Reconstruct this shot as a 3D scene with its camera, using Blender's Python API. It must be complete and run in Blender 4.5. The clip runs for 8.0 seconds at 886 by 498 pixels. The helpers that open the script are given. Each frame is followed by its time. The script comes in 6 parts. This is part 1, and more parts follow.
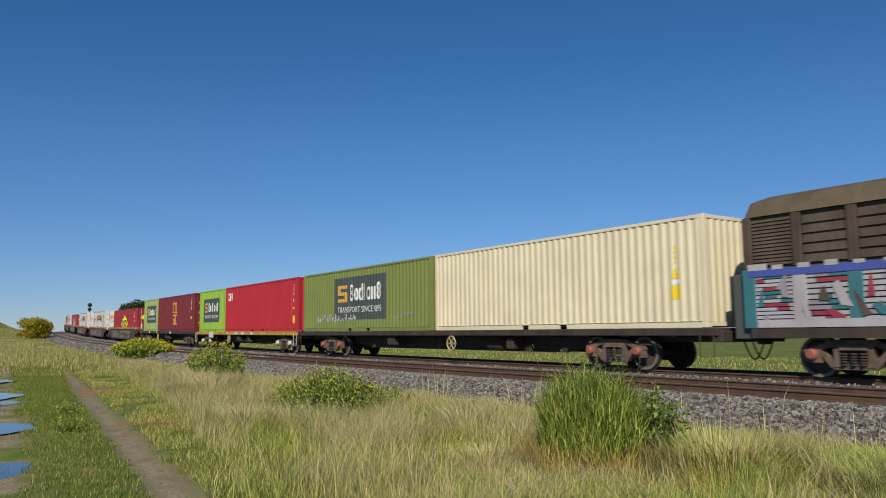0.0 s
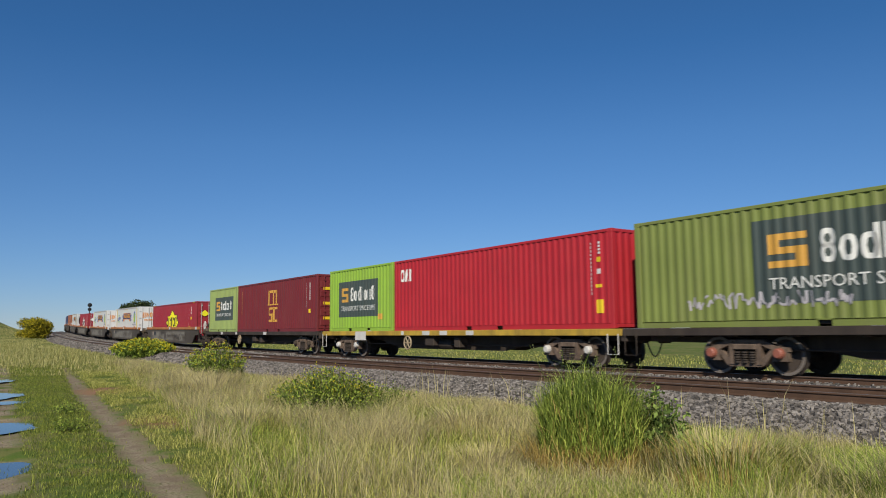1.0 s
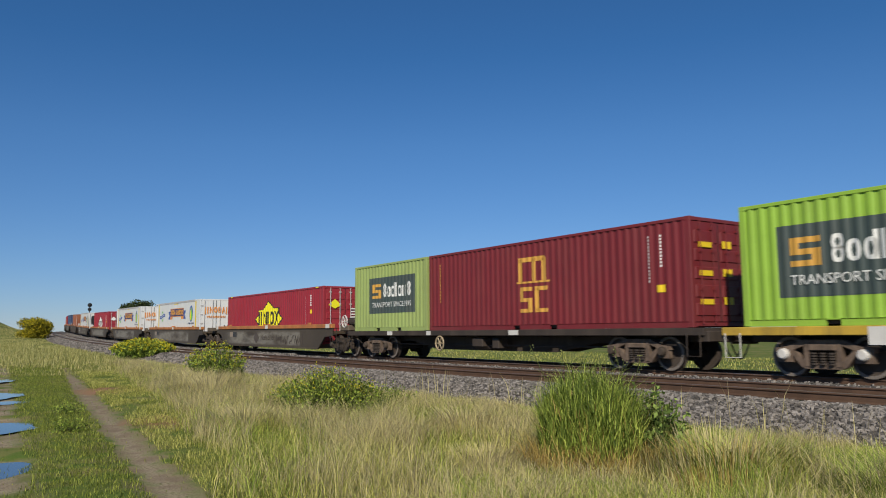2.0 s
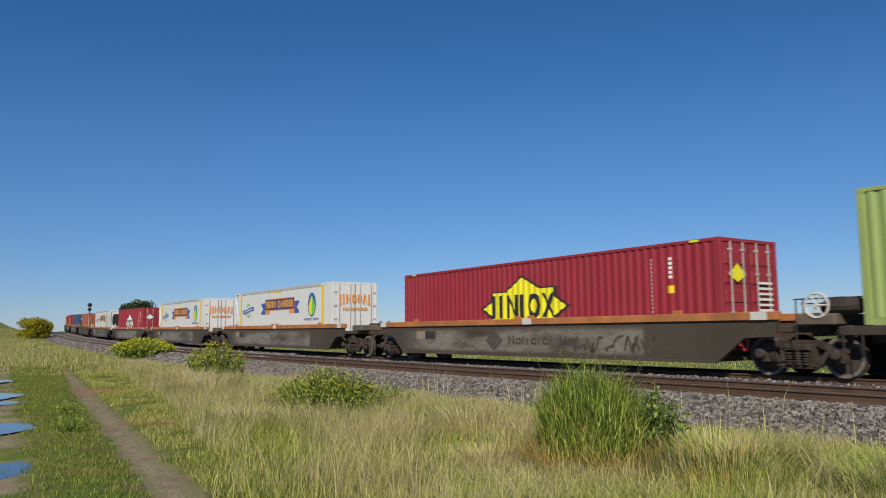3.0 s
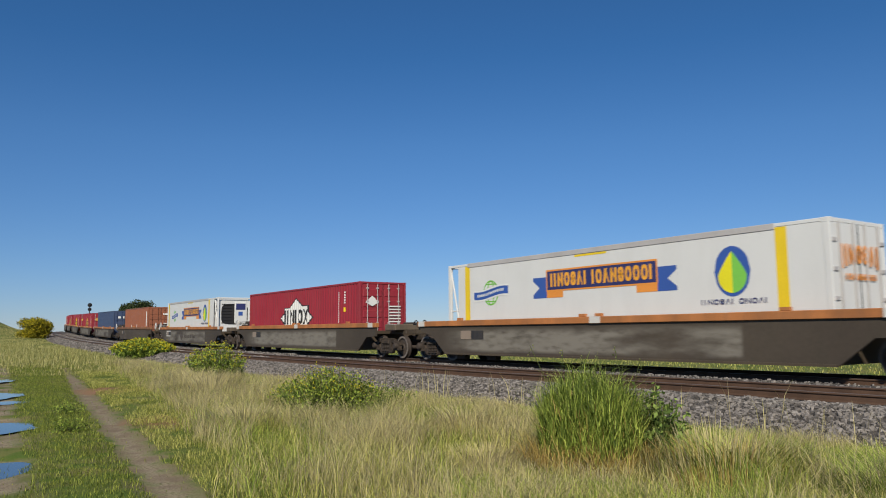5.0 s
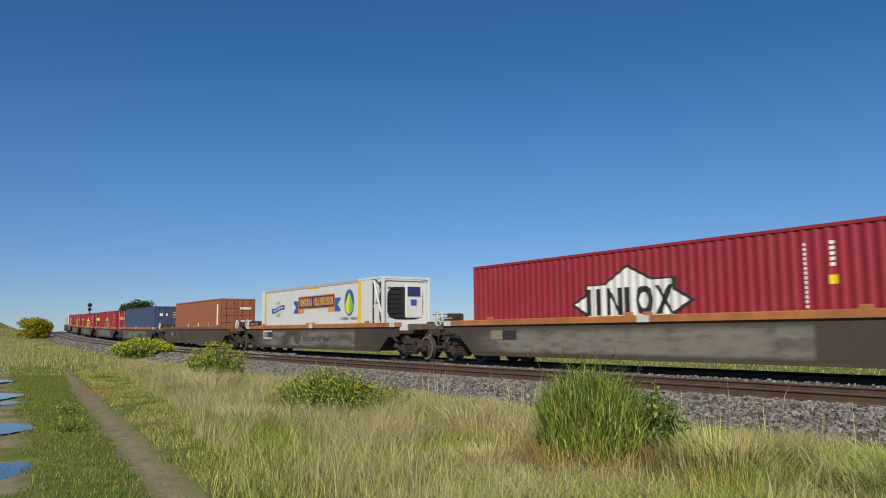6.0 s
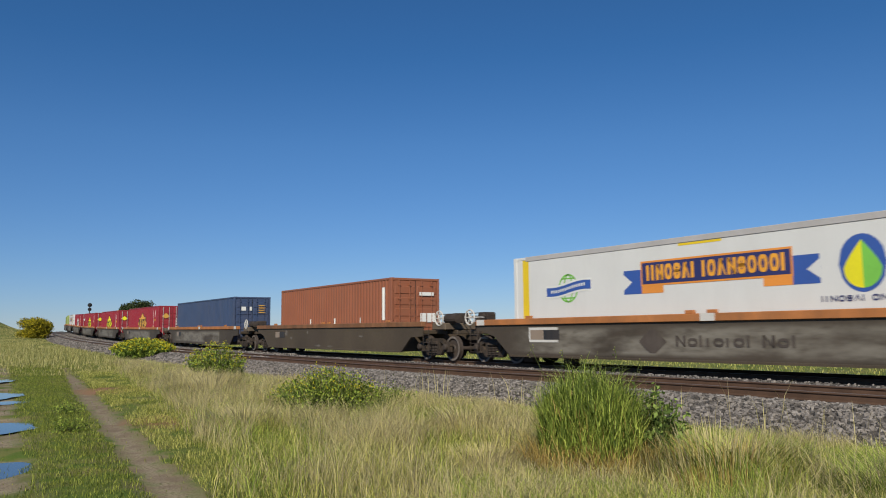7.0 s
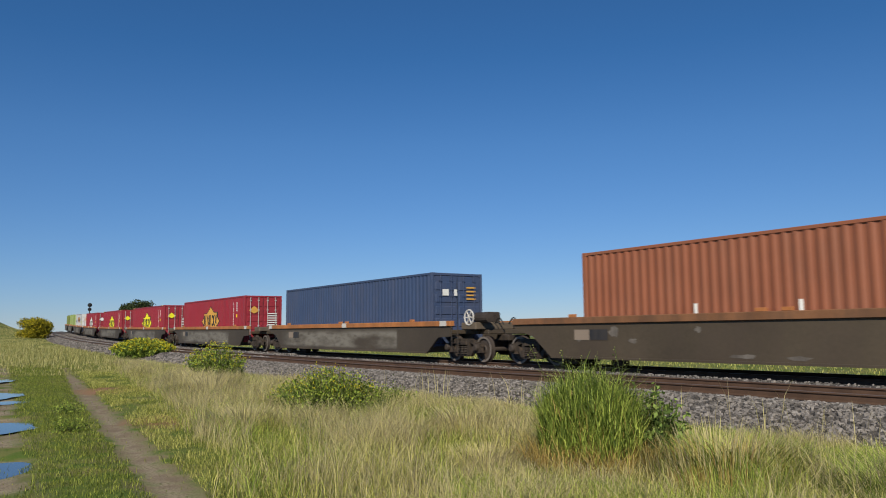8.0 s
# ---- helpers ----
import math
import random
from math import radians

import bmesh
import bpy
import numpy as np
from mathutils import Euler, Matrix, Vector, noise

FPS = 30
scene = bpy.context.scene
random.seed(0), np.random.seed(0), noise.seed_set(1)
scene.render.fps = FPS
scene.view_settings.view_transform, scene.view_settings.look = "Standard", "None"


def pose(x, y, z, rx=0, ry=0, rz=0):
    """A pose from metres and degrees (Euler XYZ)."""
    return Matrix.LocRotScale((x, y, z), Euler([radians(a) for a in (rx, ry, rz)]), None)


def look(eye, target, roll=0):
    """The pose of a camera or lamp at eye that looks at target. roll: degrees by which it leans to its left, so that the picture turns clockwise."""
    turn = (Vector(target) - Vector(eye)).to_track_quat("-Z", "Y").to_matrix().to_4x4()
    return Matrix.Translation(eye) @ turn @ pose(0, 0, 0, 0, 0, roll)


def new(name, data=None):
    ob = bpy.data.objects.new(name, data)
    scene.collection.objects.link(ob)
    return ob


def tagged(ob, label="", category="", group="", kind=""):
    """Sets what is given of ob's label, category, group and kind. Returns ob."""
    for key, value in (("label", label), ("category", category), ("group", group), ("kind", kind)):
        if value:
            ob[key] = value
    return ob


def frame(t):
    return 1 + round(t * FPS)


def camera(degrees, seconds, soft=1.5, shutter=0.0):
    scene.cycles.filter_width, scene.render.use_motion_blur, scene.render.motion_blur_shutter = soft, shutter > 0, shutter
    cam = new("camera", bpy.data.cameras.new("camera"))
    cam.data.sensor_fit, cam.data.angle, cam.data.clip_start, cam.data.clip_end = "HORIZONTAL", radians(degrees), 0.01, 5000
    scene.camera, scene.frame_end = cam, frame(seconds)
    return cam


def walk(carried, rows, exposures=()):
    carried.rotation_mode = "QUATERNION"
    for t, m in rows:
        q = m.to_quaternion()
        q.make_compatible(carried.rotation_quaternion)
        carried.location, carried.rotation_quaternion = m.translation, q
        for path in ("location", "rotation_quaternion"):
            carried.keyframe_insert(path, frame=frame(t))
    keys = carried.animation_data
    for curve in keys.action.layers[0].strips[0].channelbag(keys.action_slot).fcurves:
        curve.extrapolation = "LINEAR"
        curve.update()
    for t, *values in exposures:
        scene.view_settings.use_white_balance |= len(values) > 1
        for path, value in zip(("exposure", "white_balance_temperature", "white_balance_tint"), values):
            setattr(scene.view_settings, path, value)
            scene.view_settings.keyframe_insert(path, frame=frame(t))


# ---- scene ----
EYE = Vector((0.0, 0.0, 1.6))
TURN, TILT, LEAN = radians(54.577), radians(6.683), -0.787
cam = camera(61.1, 8.0, soft=1.0, shutter=0.1)
way = Vector((-math.sin(TURN) * math.cos(TILT), math.cos(TURN) * math.cos(TILT), math.sin(TILT)))
stand = look(EYE, EYE + way, LEAN)
walk(cam, [(0.0, stand), (8.0, stand)], exposures=[(0.0, 0.0), (8.0, 0.0)])

# ---- light ----
SUN_UP, SUN_TURN = radians(36), radians(-45)   # height, and turn from -Y towards +X
to_sun = Vector((math.sin(-SUN_TURN) * math.cos(SUN_UP), -math.cos(SUN_TURN) * math.cos(SUN_UP), math.sin(SUN_UP)))
world = bpy.data.worlds.new("world")
scene.world = world
world.use_nodes = True
wn = world.node_tree.nodes
sky = wn.new("ShaderNodeTexSky")
sky.sky_type, sky.sun_disc = "NISHITA", False
sky.sun_elevation = SUN_UP
sky.sun_rotation = math.atan2(to_sun.x, to_sun.y)
sky.air_density, sky.dust_density, sky.ozone_density, sky.altitude = 1.0, 0.0, 4.0, 300
tint = wn.new("ShaderNodeMix")          # a deep, clear spring sky
tint.data_type, tint.blend_type = "RGBA", "MULTIPLY"
tint.inputs["Factor"].default_value = 1.0
where = wn.new("ShaderNodeTexCoord")
height = wn.new("ShaderNodeSeparateXYZ")
deep = wn.new("ShaderNodeValToRGB")      # paler towards the horizon
deep.color_ramp.elements[0].color = (0.55, 0.63, 0.88, 1.0)
deep.color_ramp.elements[1].position, deep.color_ramp.elements[1].color = 0.36, (0.325, 0.665, 0.935, 1.0)
for spot, shade in ((0.10, (0.49, 0.655, 0.895, 1.0)), (0.25, (0.435, 0.705, 0.95, 1.0))):
    deep.color_ramp.elements.new(spot).color = shade
world.node_tree.links.new(where.outputs["Generated"], height.inputs[0])
world.node_tree.links.new(height.outputs["Z"], deep.inputs["Fac"])
world.node_tree.links.new(deep.outputs["Color"], tint.inputs["B"])
world.node_tree.links.new(sky.outputs[0], tint.inputs["A"])
world.node_tree.links.new(tint.outputs["Result"], wn["Background"].inputs[0])
wn["Background"].inputs[1].default_value = 0.088
sun_data = bpy.data.lights.new("sun", "SUN")
sun_data.energy, sun_data.angle, sun_data.color = 4.6, radians(0.53), (1.0, 0.92, 0.78)
sun = new("sun", sun_data)
sun.matrix_world = look((0, 0, 60), Vector((0, 0, 60)) - to_sun)

# ---- materials ----
def mat(name, color, rough=0.7, metal=0.0, vary=0.25, scale=3.0, bump=0.15, fine=60.0, dirt=None, dirt_amount=0.35, per="", spread=0.0, spec=0.4, second=None):
    """Procedural paint, metal or earth: two noise scales, optional dirt colour, optional change per object or per island."""
    m = bpy.data.materials.new(name)
    m.use_nodes = True
    nt = m.node_tree
    n, l = nt.nodes, nt.links.new
    b = n["Principled BSDF"]
    b.inputs["Roughness"].default_value, b.inputs["Metallic"].default_value = rough, metal
    b.inputs["Specular IOR Level"].default_value = spec
    co = n.new("ShaderNodeTexCoord")
    big = n.new("ShaderNodeTexNoise")
    big.inputs["Scale"].default_value, big.inputs["Detail"].default_value = scale, 8
    sm = n.new("ShaderNodeTexNoise")
    sm.inputs["Scale"].default_value, sm.inputs["Detail"].default_value = fine, 4
    l(co.outputs["Object"], big.inputs["Vector"])
    l(co.outputs["Object"], sm.inputs["Vector"])
    mixed = n.new("ShaderNodeMath")
    mixed.operation = "MULTIPLY_ADD"
    l(sm.outputs["Fac"], mixed.inputs[0])
    mixed.inputs[1].default_value = 0.45
    l(big.outputs["Fac"], mixed.inputs[2])
    rng = n.new("ShaderNodeMapRange")
    rng.inputs["From Min"].default_value, rng.inputs["From Max"].default_value = 0.4, 1.05
    rng.inputs["To Min"].default_value, rng.inputs["To Max"].default_value = 1 - vary, 1 + vary
    l(mixed.outputs[0], rng.inputs["Value"])
    last = rng.outputs[0]
    if per:
        src = n.new("ShaderNodeObjectInfo") if per == "object" else n.new("ShaderNodeNewGeometry")
        r2 = n.new("ShaderNodeMapRange")
        r2.inputs["To Min"].default_value, r2.inputs["To Max"].default_value = 1 - spread, 1 + spread
        l(src.outputs["Random" if per == "object" else "Random Per Island"], r2.inputs["Value"])
        mul = n.new("ShaderNodeMath")
        mul.operation = "MULTIPLY"
        l(last, mul.inputs[0])
        l(r2.outputs[0], mul.inputs[1])
        last = mul.outputs[0]
    col = None
    if second:
        pick = n.new("ShaderNodeMix")
        pick.data_type = "RGBA"
        pick.inputs["A"].default_value, pick.inputs["B"].default_value = (*color, 1), (*second, 1)
        if per:
            l(src.outputs["Random" if per == "object" else "Random Per Island"], pick.inputs["Factor"])
        else:
            l(big.outputs["Fac"], pick.inputs["Factor"])
        col = pick.outputs["Result"]
    mixc = n.new("ShaderNodeVectorMath")
    mixc.operation = "SCALE"
    if col:
        l(col, mixc.inputs[0])
    else:
        mixc.inputs[0].default_value = color
    l(last, mixc.inputs["Scale"])
    out = mixc.outputs[0]
    if dirt:
        d = n.new("ShaderNodeTexNoise")
        d.inputs["Scale"].default_value, d.inputs["Detail"].default_value, d.inputs["Roughness"].default_value = scale * 0.6, 9, 0.7
        mp = n.new("ShaderNodeMapping")
        mp.inputs["Scale"].default_value = (2.5, 2.5, 0.6)
        mp.inputs["Location"].default_value = (3.1, 7.7, 1.3)
        l(co.outputs["Object"], mp.inputs["Vector"])
        l(mp.outputs[0], d.inputs["Vector"])
        dr = n.new("ShaderNodeMapRange")
        dr.inputs["From Min"].default_value, dr.inputs["From Max"].default_value = 0.45, 0.75
        dr.inputs["To Max"].default_value = dirt_amount
        l(d.outputs["Fac"], dr.inputs["Value"])
        dm = n.new("ShaderNodeMix")
        dm.data_type = "RGBA"
        l(dr.outputs[0], dm.inputs["Factor"])
        l(out, dm.inputs["A"])
        dm.inputs["B"].default_value = (*dirt, 1)
        out = dm.outputs["Result"]
    l(out, b.inputs["Base Color"])
    if bump:
        bp = n.new("ShaderNodeBump")
        bp.inputs["Strength"].default_value, bp.inputs["Distance"].default_value = bump, 0.02
        l(mixed.outputs[0], bp.inputs["Height"])
        l(bp.outputs[0], b.inputs["Normal"])
    return m


DUST = (0.16, 0.12, 0.085)
def paint(name, color, vary=0.12, amount=0.25, rough=0.5):
    return mat(name, color, rough=rough, vary=vary, scale=0.8, bump=0.05, fine=25, dirt=DUST, dirt_amount=amount)


M_CREAM = paint("cream_paint", (0.70, 0.62, 0.43), amount=0.12)
M_OLIVE = paint("olive_green_paint", (0.185, 0.225, 0.055), amount=0.3)
M_LIME = paint("lime_green_paint", (0.27, 0.45, 0.05), amount=0.25)
M_PALEGREEN = paint("faded_green_paint", (0.30, 0.38, 0.12), amount=0.3)
M_RED = paint("red_paint", (0.42, 0.02, 0.03), amount=0.1)
M_MAROON = paint("maroon_paint", (0.17, 0.02, 0.025), amount=0.15)
M_CRIMSON = paint("crimson_paint", (0.29, 0.022, 0.035), amount=0.18)
M_WHITE = paint("white_paint", (0.66, 0.66, 0.64), vary=0.04, amount=0.08)
M_ORANGE = paint("faded_orange_paint", (0.29, 0.10, 0.05), amount=0.25)
M_BLUE = paint("dull_blue_paint", (0.045, 0.07, 0.14), amount=0.22)
M_SIGNGREY = paint("dark_grey_sign_paint", (0.055, 0.075, 0.07), amount=0.2)
M_SIGNWHITE = paint("white_sign_paint", (0.72, 0.72, 0.68), amount=0.15)
M_YELLOW = paint("yellow_paint", (0.78, 0.55, 0.02), amount=0.1)
M_LEMON = paint("lemon_sign_paint", (0.80, 0.72, 0.02), amount=0.08)
M_GOLD = paint("gold_sign_paint", (0.62, 0.33, 0.06), amount=0.15)
M_BLACK = paint("black_sign_paint", (0.02, 0.02, 0.022), amount=0.1)
M_NAVY = paint("navy_sign_paint", (0.03, 0.035, 0.13), amount=0.05)
M_SKYBLUE = paint("blue_sign_paint", (0.04, 0.10, 0.36), amount=0.05)
M_SIGNORANGE = paint("orange_sign_paint", (0.75, 0.28, 0.05), amount=0.05)
M_AMBER = paint("amber_sign_paint", (0.80, 0.36, 0.04), amount=0.05)
M_SIGNGREEN = paint("green_sign_paint", (0.20, 0.55, 0.08), amount=0.05)
M_DOORGREY = paint("grey_rod_steel", (0.45, 0.43, 0.42), amount=0.2)
M_SEAL = paint("dark_rubber_seal", (0.02, 0.02, 0.02), amount=0.1)
M_WAGON = mat("grimy_brown_steel", (0.04, 0.03, 0.024), rough=0.75, vary=0.4, scale=1.2, bump=0.15, dirt=(0.10, 0.075, 0.055), dirt_amount=0.5)
M_WELL = mat("weathered_grey_brown_paint", (0.075, 0.057, 0.037), rough=0.65, vary=0.35, scale=0.5, bump=0.08, fine=14, dirt=(0.07, 0.05, 0.038), dirt_amount=0.7)
M_SILL = mat("weathered_orange_sill_paint", (0.42, 0.16, 0.05), rough=0.65, vary=0.35, scale=1.0, bump=0.1, dirt=(0.16, 0.09, 0.05), dirt_amount=0.7)
M_SILLYELLOW = mat("grubby_yellow_sill_paint", (0.48, 0.31, 0.04), rough=0.6, vary=0.3, scale=1.5, bump=0.08, dirt=(0.10, 0.07, 0.04), dirt_amount=0.7)
M_CAST = mat("rusty_cast_steel", (0.036, 0.027, 0.02), rough=0.8, vary=0.6, scale=6, bump=0.3, dirt=(0.14, 0.095, 0.065), dirt_amount=0.5)
M_DUSTY = mat("dusty_brown_cast_steel", (0.11, 0.078, 0.058), rough=0.85, vary=0.55, scale=6, bump=0.3, dirt=(0.24, 0.17, 0.12), dirt_amount=0.6)
M_WHEEL = mat("worn_wheel_steel", (0.055, 0.042, 0.034), rough=0.7, metal=0.0, vary=0.3, scale=4, bump=0.1)
M_CAPRED = paint("red_bearing_cap", (0.30, 0.09, 0.06), amount=0.4)
M_CAPWHITE = paint("white_bearing_cap", (0.6, 0.58, 0.54), amount=0.3)
M_HOSE = mat("black_rubber_hose", (0.02, 0.02, 0.02), rough=0.6)
M_VAN = mat("dark_brown_van_paint", (0.07, 0.05, 0.032), rough=0.7, vary=0.35, scale=1.3, bump=0.12, dirt=(0.16, 0.13, 0.10), dirt_amount=0.5)
M_VANROOF = mat("dusty_brown_roof_paint", (0.10, 0.075, 0.045), rough=0.75, vary=0.35, scale=1.0, bump=0.1, dirt=(0.2, 0.16, 0.12), dirt_amount=0.5)
M_RAIL = mat("rusty_rail_steel", (0.085, 0.047, 0.028), rough=0.75, vary=0.35, scale=3, bump=0.2)
M_RAILHEAD = mat("worn_rail_head", (0.20, 0.15, 0.13), rough=0.45, metal=0.6, vary=0.2, scale=4, bump=0.05)
M_SLEEPER = mat("grey_concrete_sleeper", (0.30, 0.28, 0.26), rough=0.85, vary=0.3, scale=4, bump=0.3, per="object", spread=0.15)
# darker than the stones: the shade in their gaps is put into this colour
M_BALLAST = mat("grey_ballast_bed", (0.07, 0.062, 0.056), rough=0.95, vary=0.55, scale=9, bump=1.0, fine=40)
M_STONE = mat("grey_ballast_stone", (0.165, 0.148, 0.132), rough=0.9, vary=0.35, scale=14, bump=0.3, per="island", spread=0.7)

# ---- shapes ----
def box(bm, x0, x1, y0, y1, z0, z1, bevel=0.0):
    g = bmesh.ops.create_cube(bm, size=1.0, matrix=Matrix.LocRotScale(((x0 + x1) / 2, (y0 + y1) / 2, (z0 + z1) / 2), None, (x1 - x0, y1 - y0, z1 - z0)))
    if bevel:
        es = list({e for v in g["verts"] for e in v.link_edges})
        bmesh.ops.bevel(bm, geom=es, offset=bevel, segments=1, affect="EDGES")


def prism(bm, outline, y0, y1):
    """An outline in x, z pushed through from y0 to y1."""
    a = [bm.verts.new((x, y0, z)) for x, z in outline]
    b = [bm.verts.new((x, y1, z)) for x, z in outline]
    k = len(a)
    bm.faces.new(a)
    bm.faces.new(b[::-1])
    for i in range(k):
        bm.faces.new((a[i], b[i], b[(i + 1) % k], a[(i + 1) % k]))
    bmesh.ops.recalc_face_normals(bm, faces=bm.faces)


def rod(bm, a, b, r, seg=8):
    a, b = Vector(a), Vector(b)
    d = b - a
    m = Matrix.Translation((a + b) / 2) @ d.to_track_quat("Z", "Y").to_matrix().to_4x4()
    bmesh.ops.create_cone(bm, cap_ends=True, segments=seg, radius1=r, radius2=r, depth=d.length, matrix=m)


def tube(bm, pts, r, seg=6):
    """A bent pipe of one piece through the points."""
    pts = [Vector(p) for p in pts]
    ways = [(pts[min(i + 1, len(pts) - 1)] - pts[max(i - 1, 0)]).normalized() for i in range(len(pts))]
    ref = Vector((1, 0, 0)) if any(abs(d.y) > 0.9 for d in ways) else Vector((0, 1, 0))
    rings = []
    for p, d in zip(pts, ways):
        u = d.cross(ref).normalized()
        v = d.cross(u)
        rings.append([bm.verts.new(p + r * (math.cos(2 * math.pi * k / seg) * u + math.sin(2 * math.pi * k / seg) * v)) for k in range(seg)])
    for a, b in zip(rings[:-1], rings[1:]):
        for k in range(seg):
            bm.faces.new((a[k], a[(k + 1) % seg], b[(k + 1) % seg], b[k]))
    bm.faces.new(rings[0][::-1])
    bm.faces.new(rings[-1])


def lathe(bm, outline, seg=24):
    """An outline of radius, y turned about the y axis."""
    rings = [[bm.verts.new((r * math.cos(t), y, r * math.sin(t))) for t in (2 * math.pi * i / seg for i in range(seg))] for r, y in outline]
    for p, q in zip(rings[:-1], rings[1:]):
        for i in range(seg):
            bm.faces.new((p[i], p[(i + 1) % seg], q[(i + 1) % seg], q[i]))
    bm.faces.new(rings[0])
    bm.faces.new(rings[-1])
    bmesh.ops.recalc_face_normals(bm, faces=bm.faces)


def mesh_of(name, bm, material):
    me = bpy.data.meshes.new(name)
    bm.to_mesh(me)
    bm.free()
    me.materials.append(material)
    return me


def part(name, bm, material, parent, label="", at=None):
    """Links a bmesh, or a ready mesh, as one mesh object under a thing or a part."""
    me = bm if isinstance(bm, bpy.types.Mesh) else mesh_of(name, bm, material)
    ob = new(name, me)
    ob.parent = parent
    if at is not None:
        ob.matrix_basis = at
    if label:
        ob["label"] = label
    return ob


def thing(name, label, category, group="", kind=""):
    return tagged(new(name), label, category, group, kind)


def bar(x0, x1, y0, y1, z0, z1, bevel=0.0):
    bm = bmesh.new()
    box(bm, x0, x1, y0, y1, z0, z1, bevel)
    return bm

# ---- the line of the track ----
BEND, GRADE, SAG = 0.000364, -0.005872, 0.000078
def rise(x):
    """Height of the land along the line."""
    if x > 60:
        x = 60
    if x < -150:
        e = min(-150 - x, 90.0)
        return -GRADE * 150 + SAG * 22500 + (SAG * 300 - GRADE) * (e - e * e / 180)
    return GRADE * x + SAG * x * x


def bow(x):
    if x < -220:
        return BEND * 48400 + BEND * 440 * (-220 - x)
    return BEND * x * x


RAIL_Z, TRAIN_Y, NEAR_Y = 0.53, 17.53, 13.62
SPEED, GAIN = 22.265, 0.1533
def on_line(x, side=0.0, up=0.0, y=TRAIN_Y):
    d = (bow(x + 0.5) - bow(x - 0.5))
    s = (rise(x + 0.5) - rise(x - 0.5))
    turn = math.atan(d)
    return Matrix.Translation((x, y + bow(x), RAIL_Z + rise(x))) @ Euler((0, -math.atan(s), turn)).to_matrix().to_4x4() @ Matrix.Translation((0, side, up))


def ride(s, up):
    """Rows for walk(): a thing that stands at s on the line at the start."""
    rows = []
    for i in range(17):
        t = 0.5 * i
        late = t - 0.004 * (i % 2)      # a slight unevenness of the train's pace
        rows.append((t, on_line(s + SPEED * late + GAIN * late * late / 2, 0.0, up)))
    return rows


TRAIN = []
def joins_train(ob, s, up=0.0):
    TRAIN.append((ob, s, up))
    return ob

# ---- shipping containers ----
PITCH, DEEP, W = 0.278, 0.030, 1.219
def dent(x):
    """How far a corrugated wall lies behind its outer face at x."""
    f = (x / PITCH) % 1.0
    for a, b, u, v in ((0, 0.25, 0, 0), (0.25, 0.48, 0, 1), (0.48, 0.77, 1, 1), (0.77, 1.0, 1, 0)):
        if f < b:
            return DEEP * (u + (v - u) * (f - a) / (b - a))
    return 0.0


def breaks(x0, x1, extra=()):
    xs = {x0, x1, *extra}
    k = math.floor(x0 / PITCH)
    while k * PITCH < x1:
        for f in (0, 0.25, 0.48, 0.77):
            x = (k + f) * PITCH
            if x0 < x < x1:
                xs.add(x)
        k += 1
    return sorted(xs)


def ribbon(bm, xs, low, high, place):
    """A strip over xs between two heights; place(x, z) gives the point."""
    prev = None
    for x in xs:
        lo, hi = low(x), high(x)
        now = (bm.verts.new(place(x, lo)), bm.verts.new(place(x, hi)))
        if prev:
            bm.faces.new((prev[0], now[0], now[1], prev[1]))
        prev = now


def near_side(proud=0.0, wavy=True):
    return lambda x, z: (x, -W + 0.012 + (dent(x) if wavy else 0.0) - proud, z)


def end_side(xe, proud=0.0, wavy=True):
    return lambda y, z: (xe - 0.012 - (dent(y) if wavy else 0.0) + proud, y, z)


def sign(name, parent, material, x0, x1, z0, z1, label="", proud=0.005, wavy=True, end=None, low=None, high=None, extra=()):
    bm = bmesh.new()
    xs = breaks(x0, x1, extra) if wavy else sorted({x0, x1, *extra})
    place = near_side(proud, wavy) if end is None else end_side(end, proud, wavy)
    ribbon(bm, xs, low or (lambda x: z0), high or (lambda x: z1), place)
    return part(name, bm, material, parent, label)


def strokes(name, parent, material, marks, label="", proud=0.009, wavy=True, end=None):
    """One painted mark made of several upright strokes (x0, x1, z0, z1); plates stay apart."""
    if name in ("warning_mark", "plate_mark") and len(marks) > 1:
        return [strokes(name, parent, material, [q], label, proud, wavy, end) for q in marks]
    bm = bmesh.new()
    place = near_side(proud, wavy) if end is None else end_side(end, proud, wavy)
    for x0, x1, z0, z1 in marks:
        ribbon(bm, breaks(x0, x1) if wavy else [x0, x1], lambda x: z0, lambda x: z1, place)
    return part(name, bm, material, parent, label)


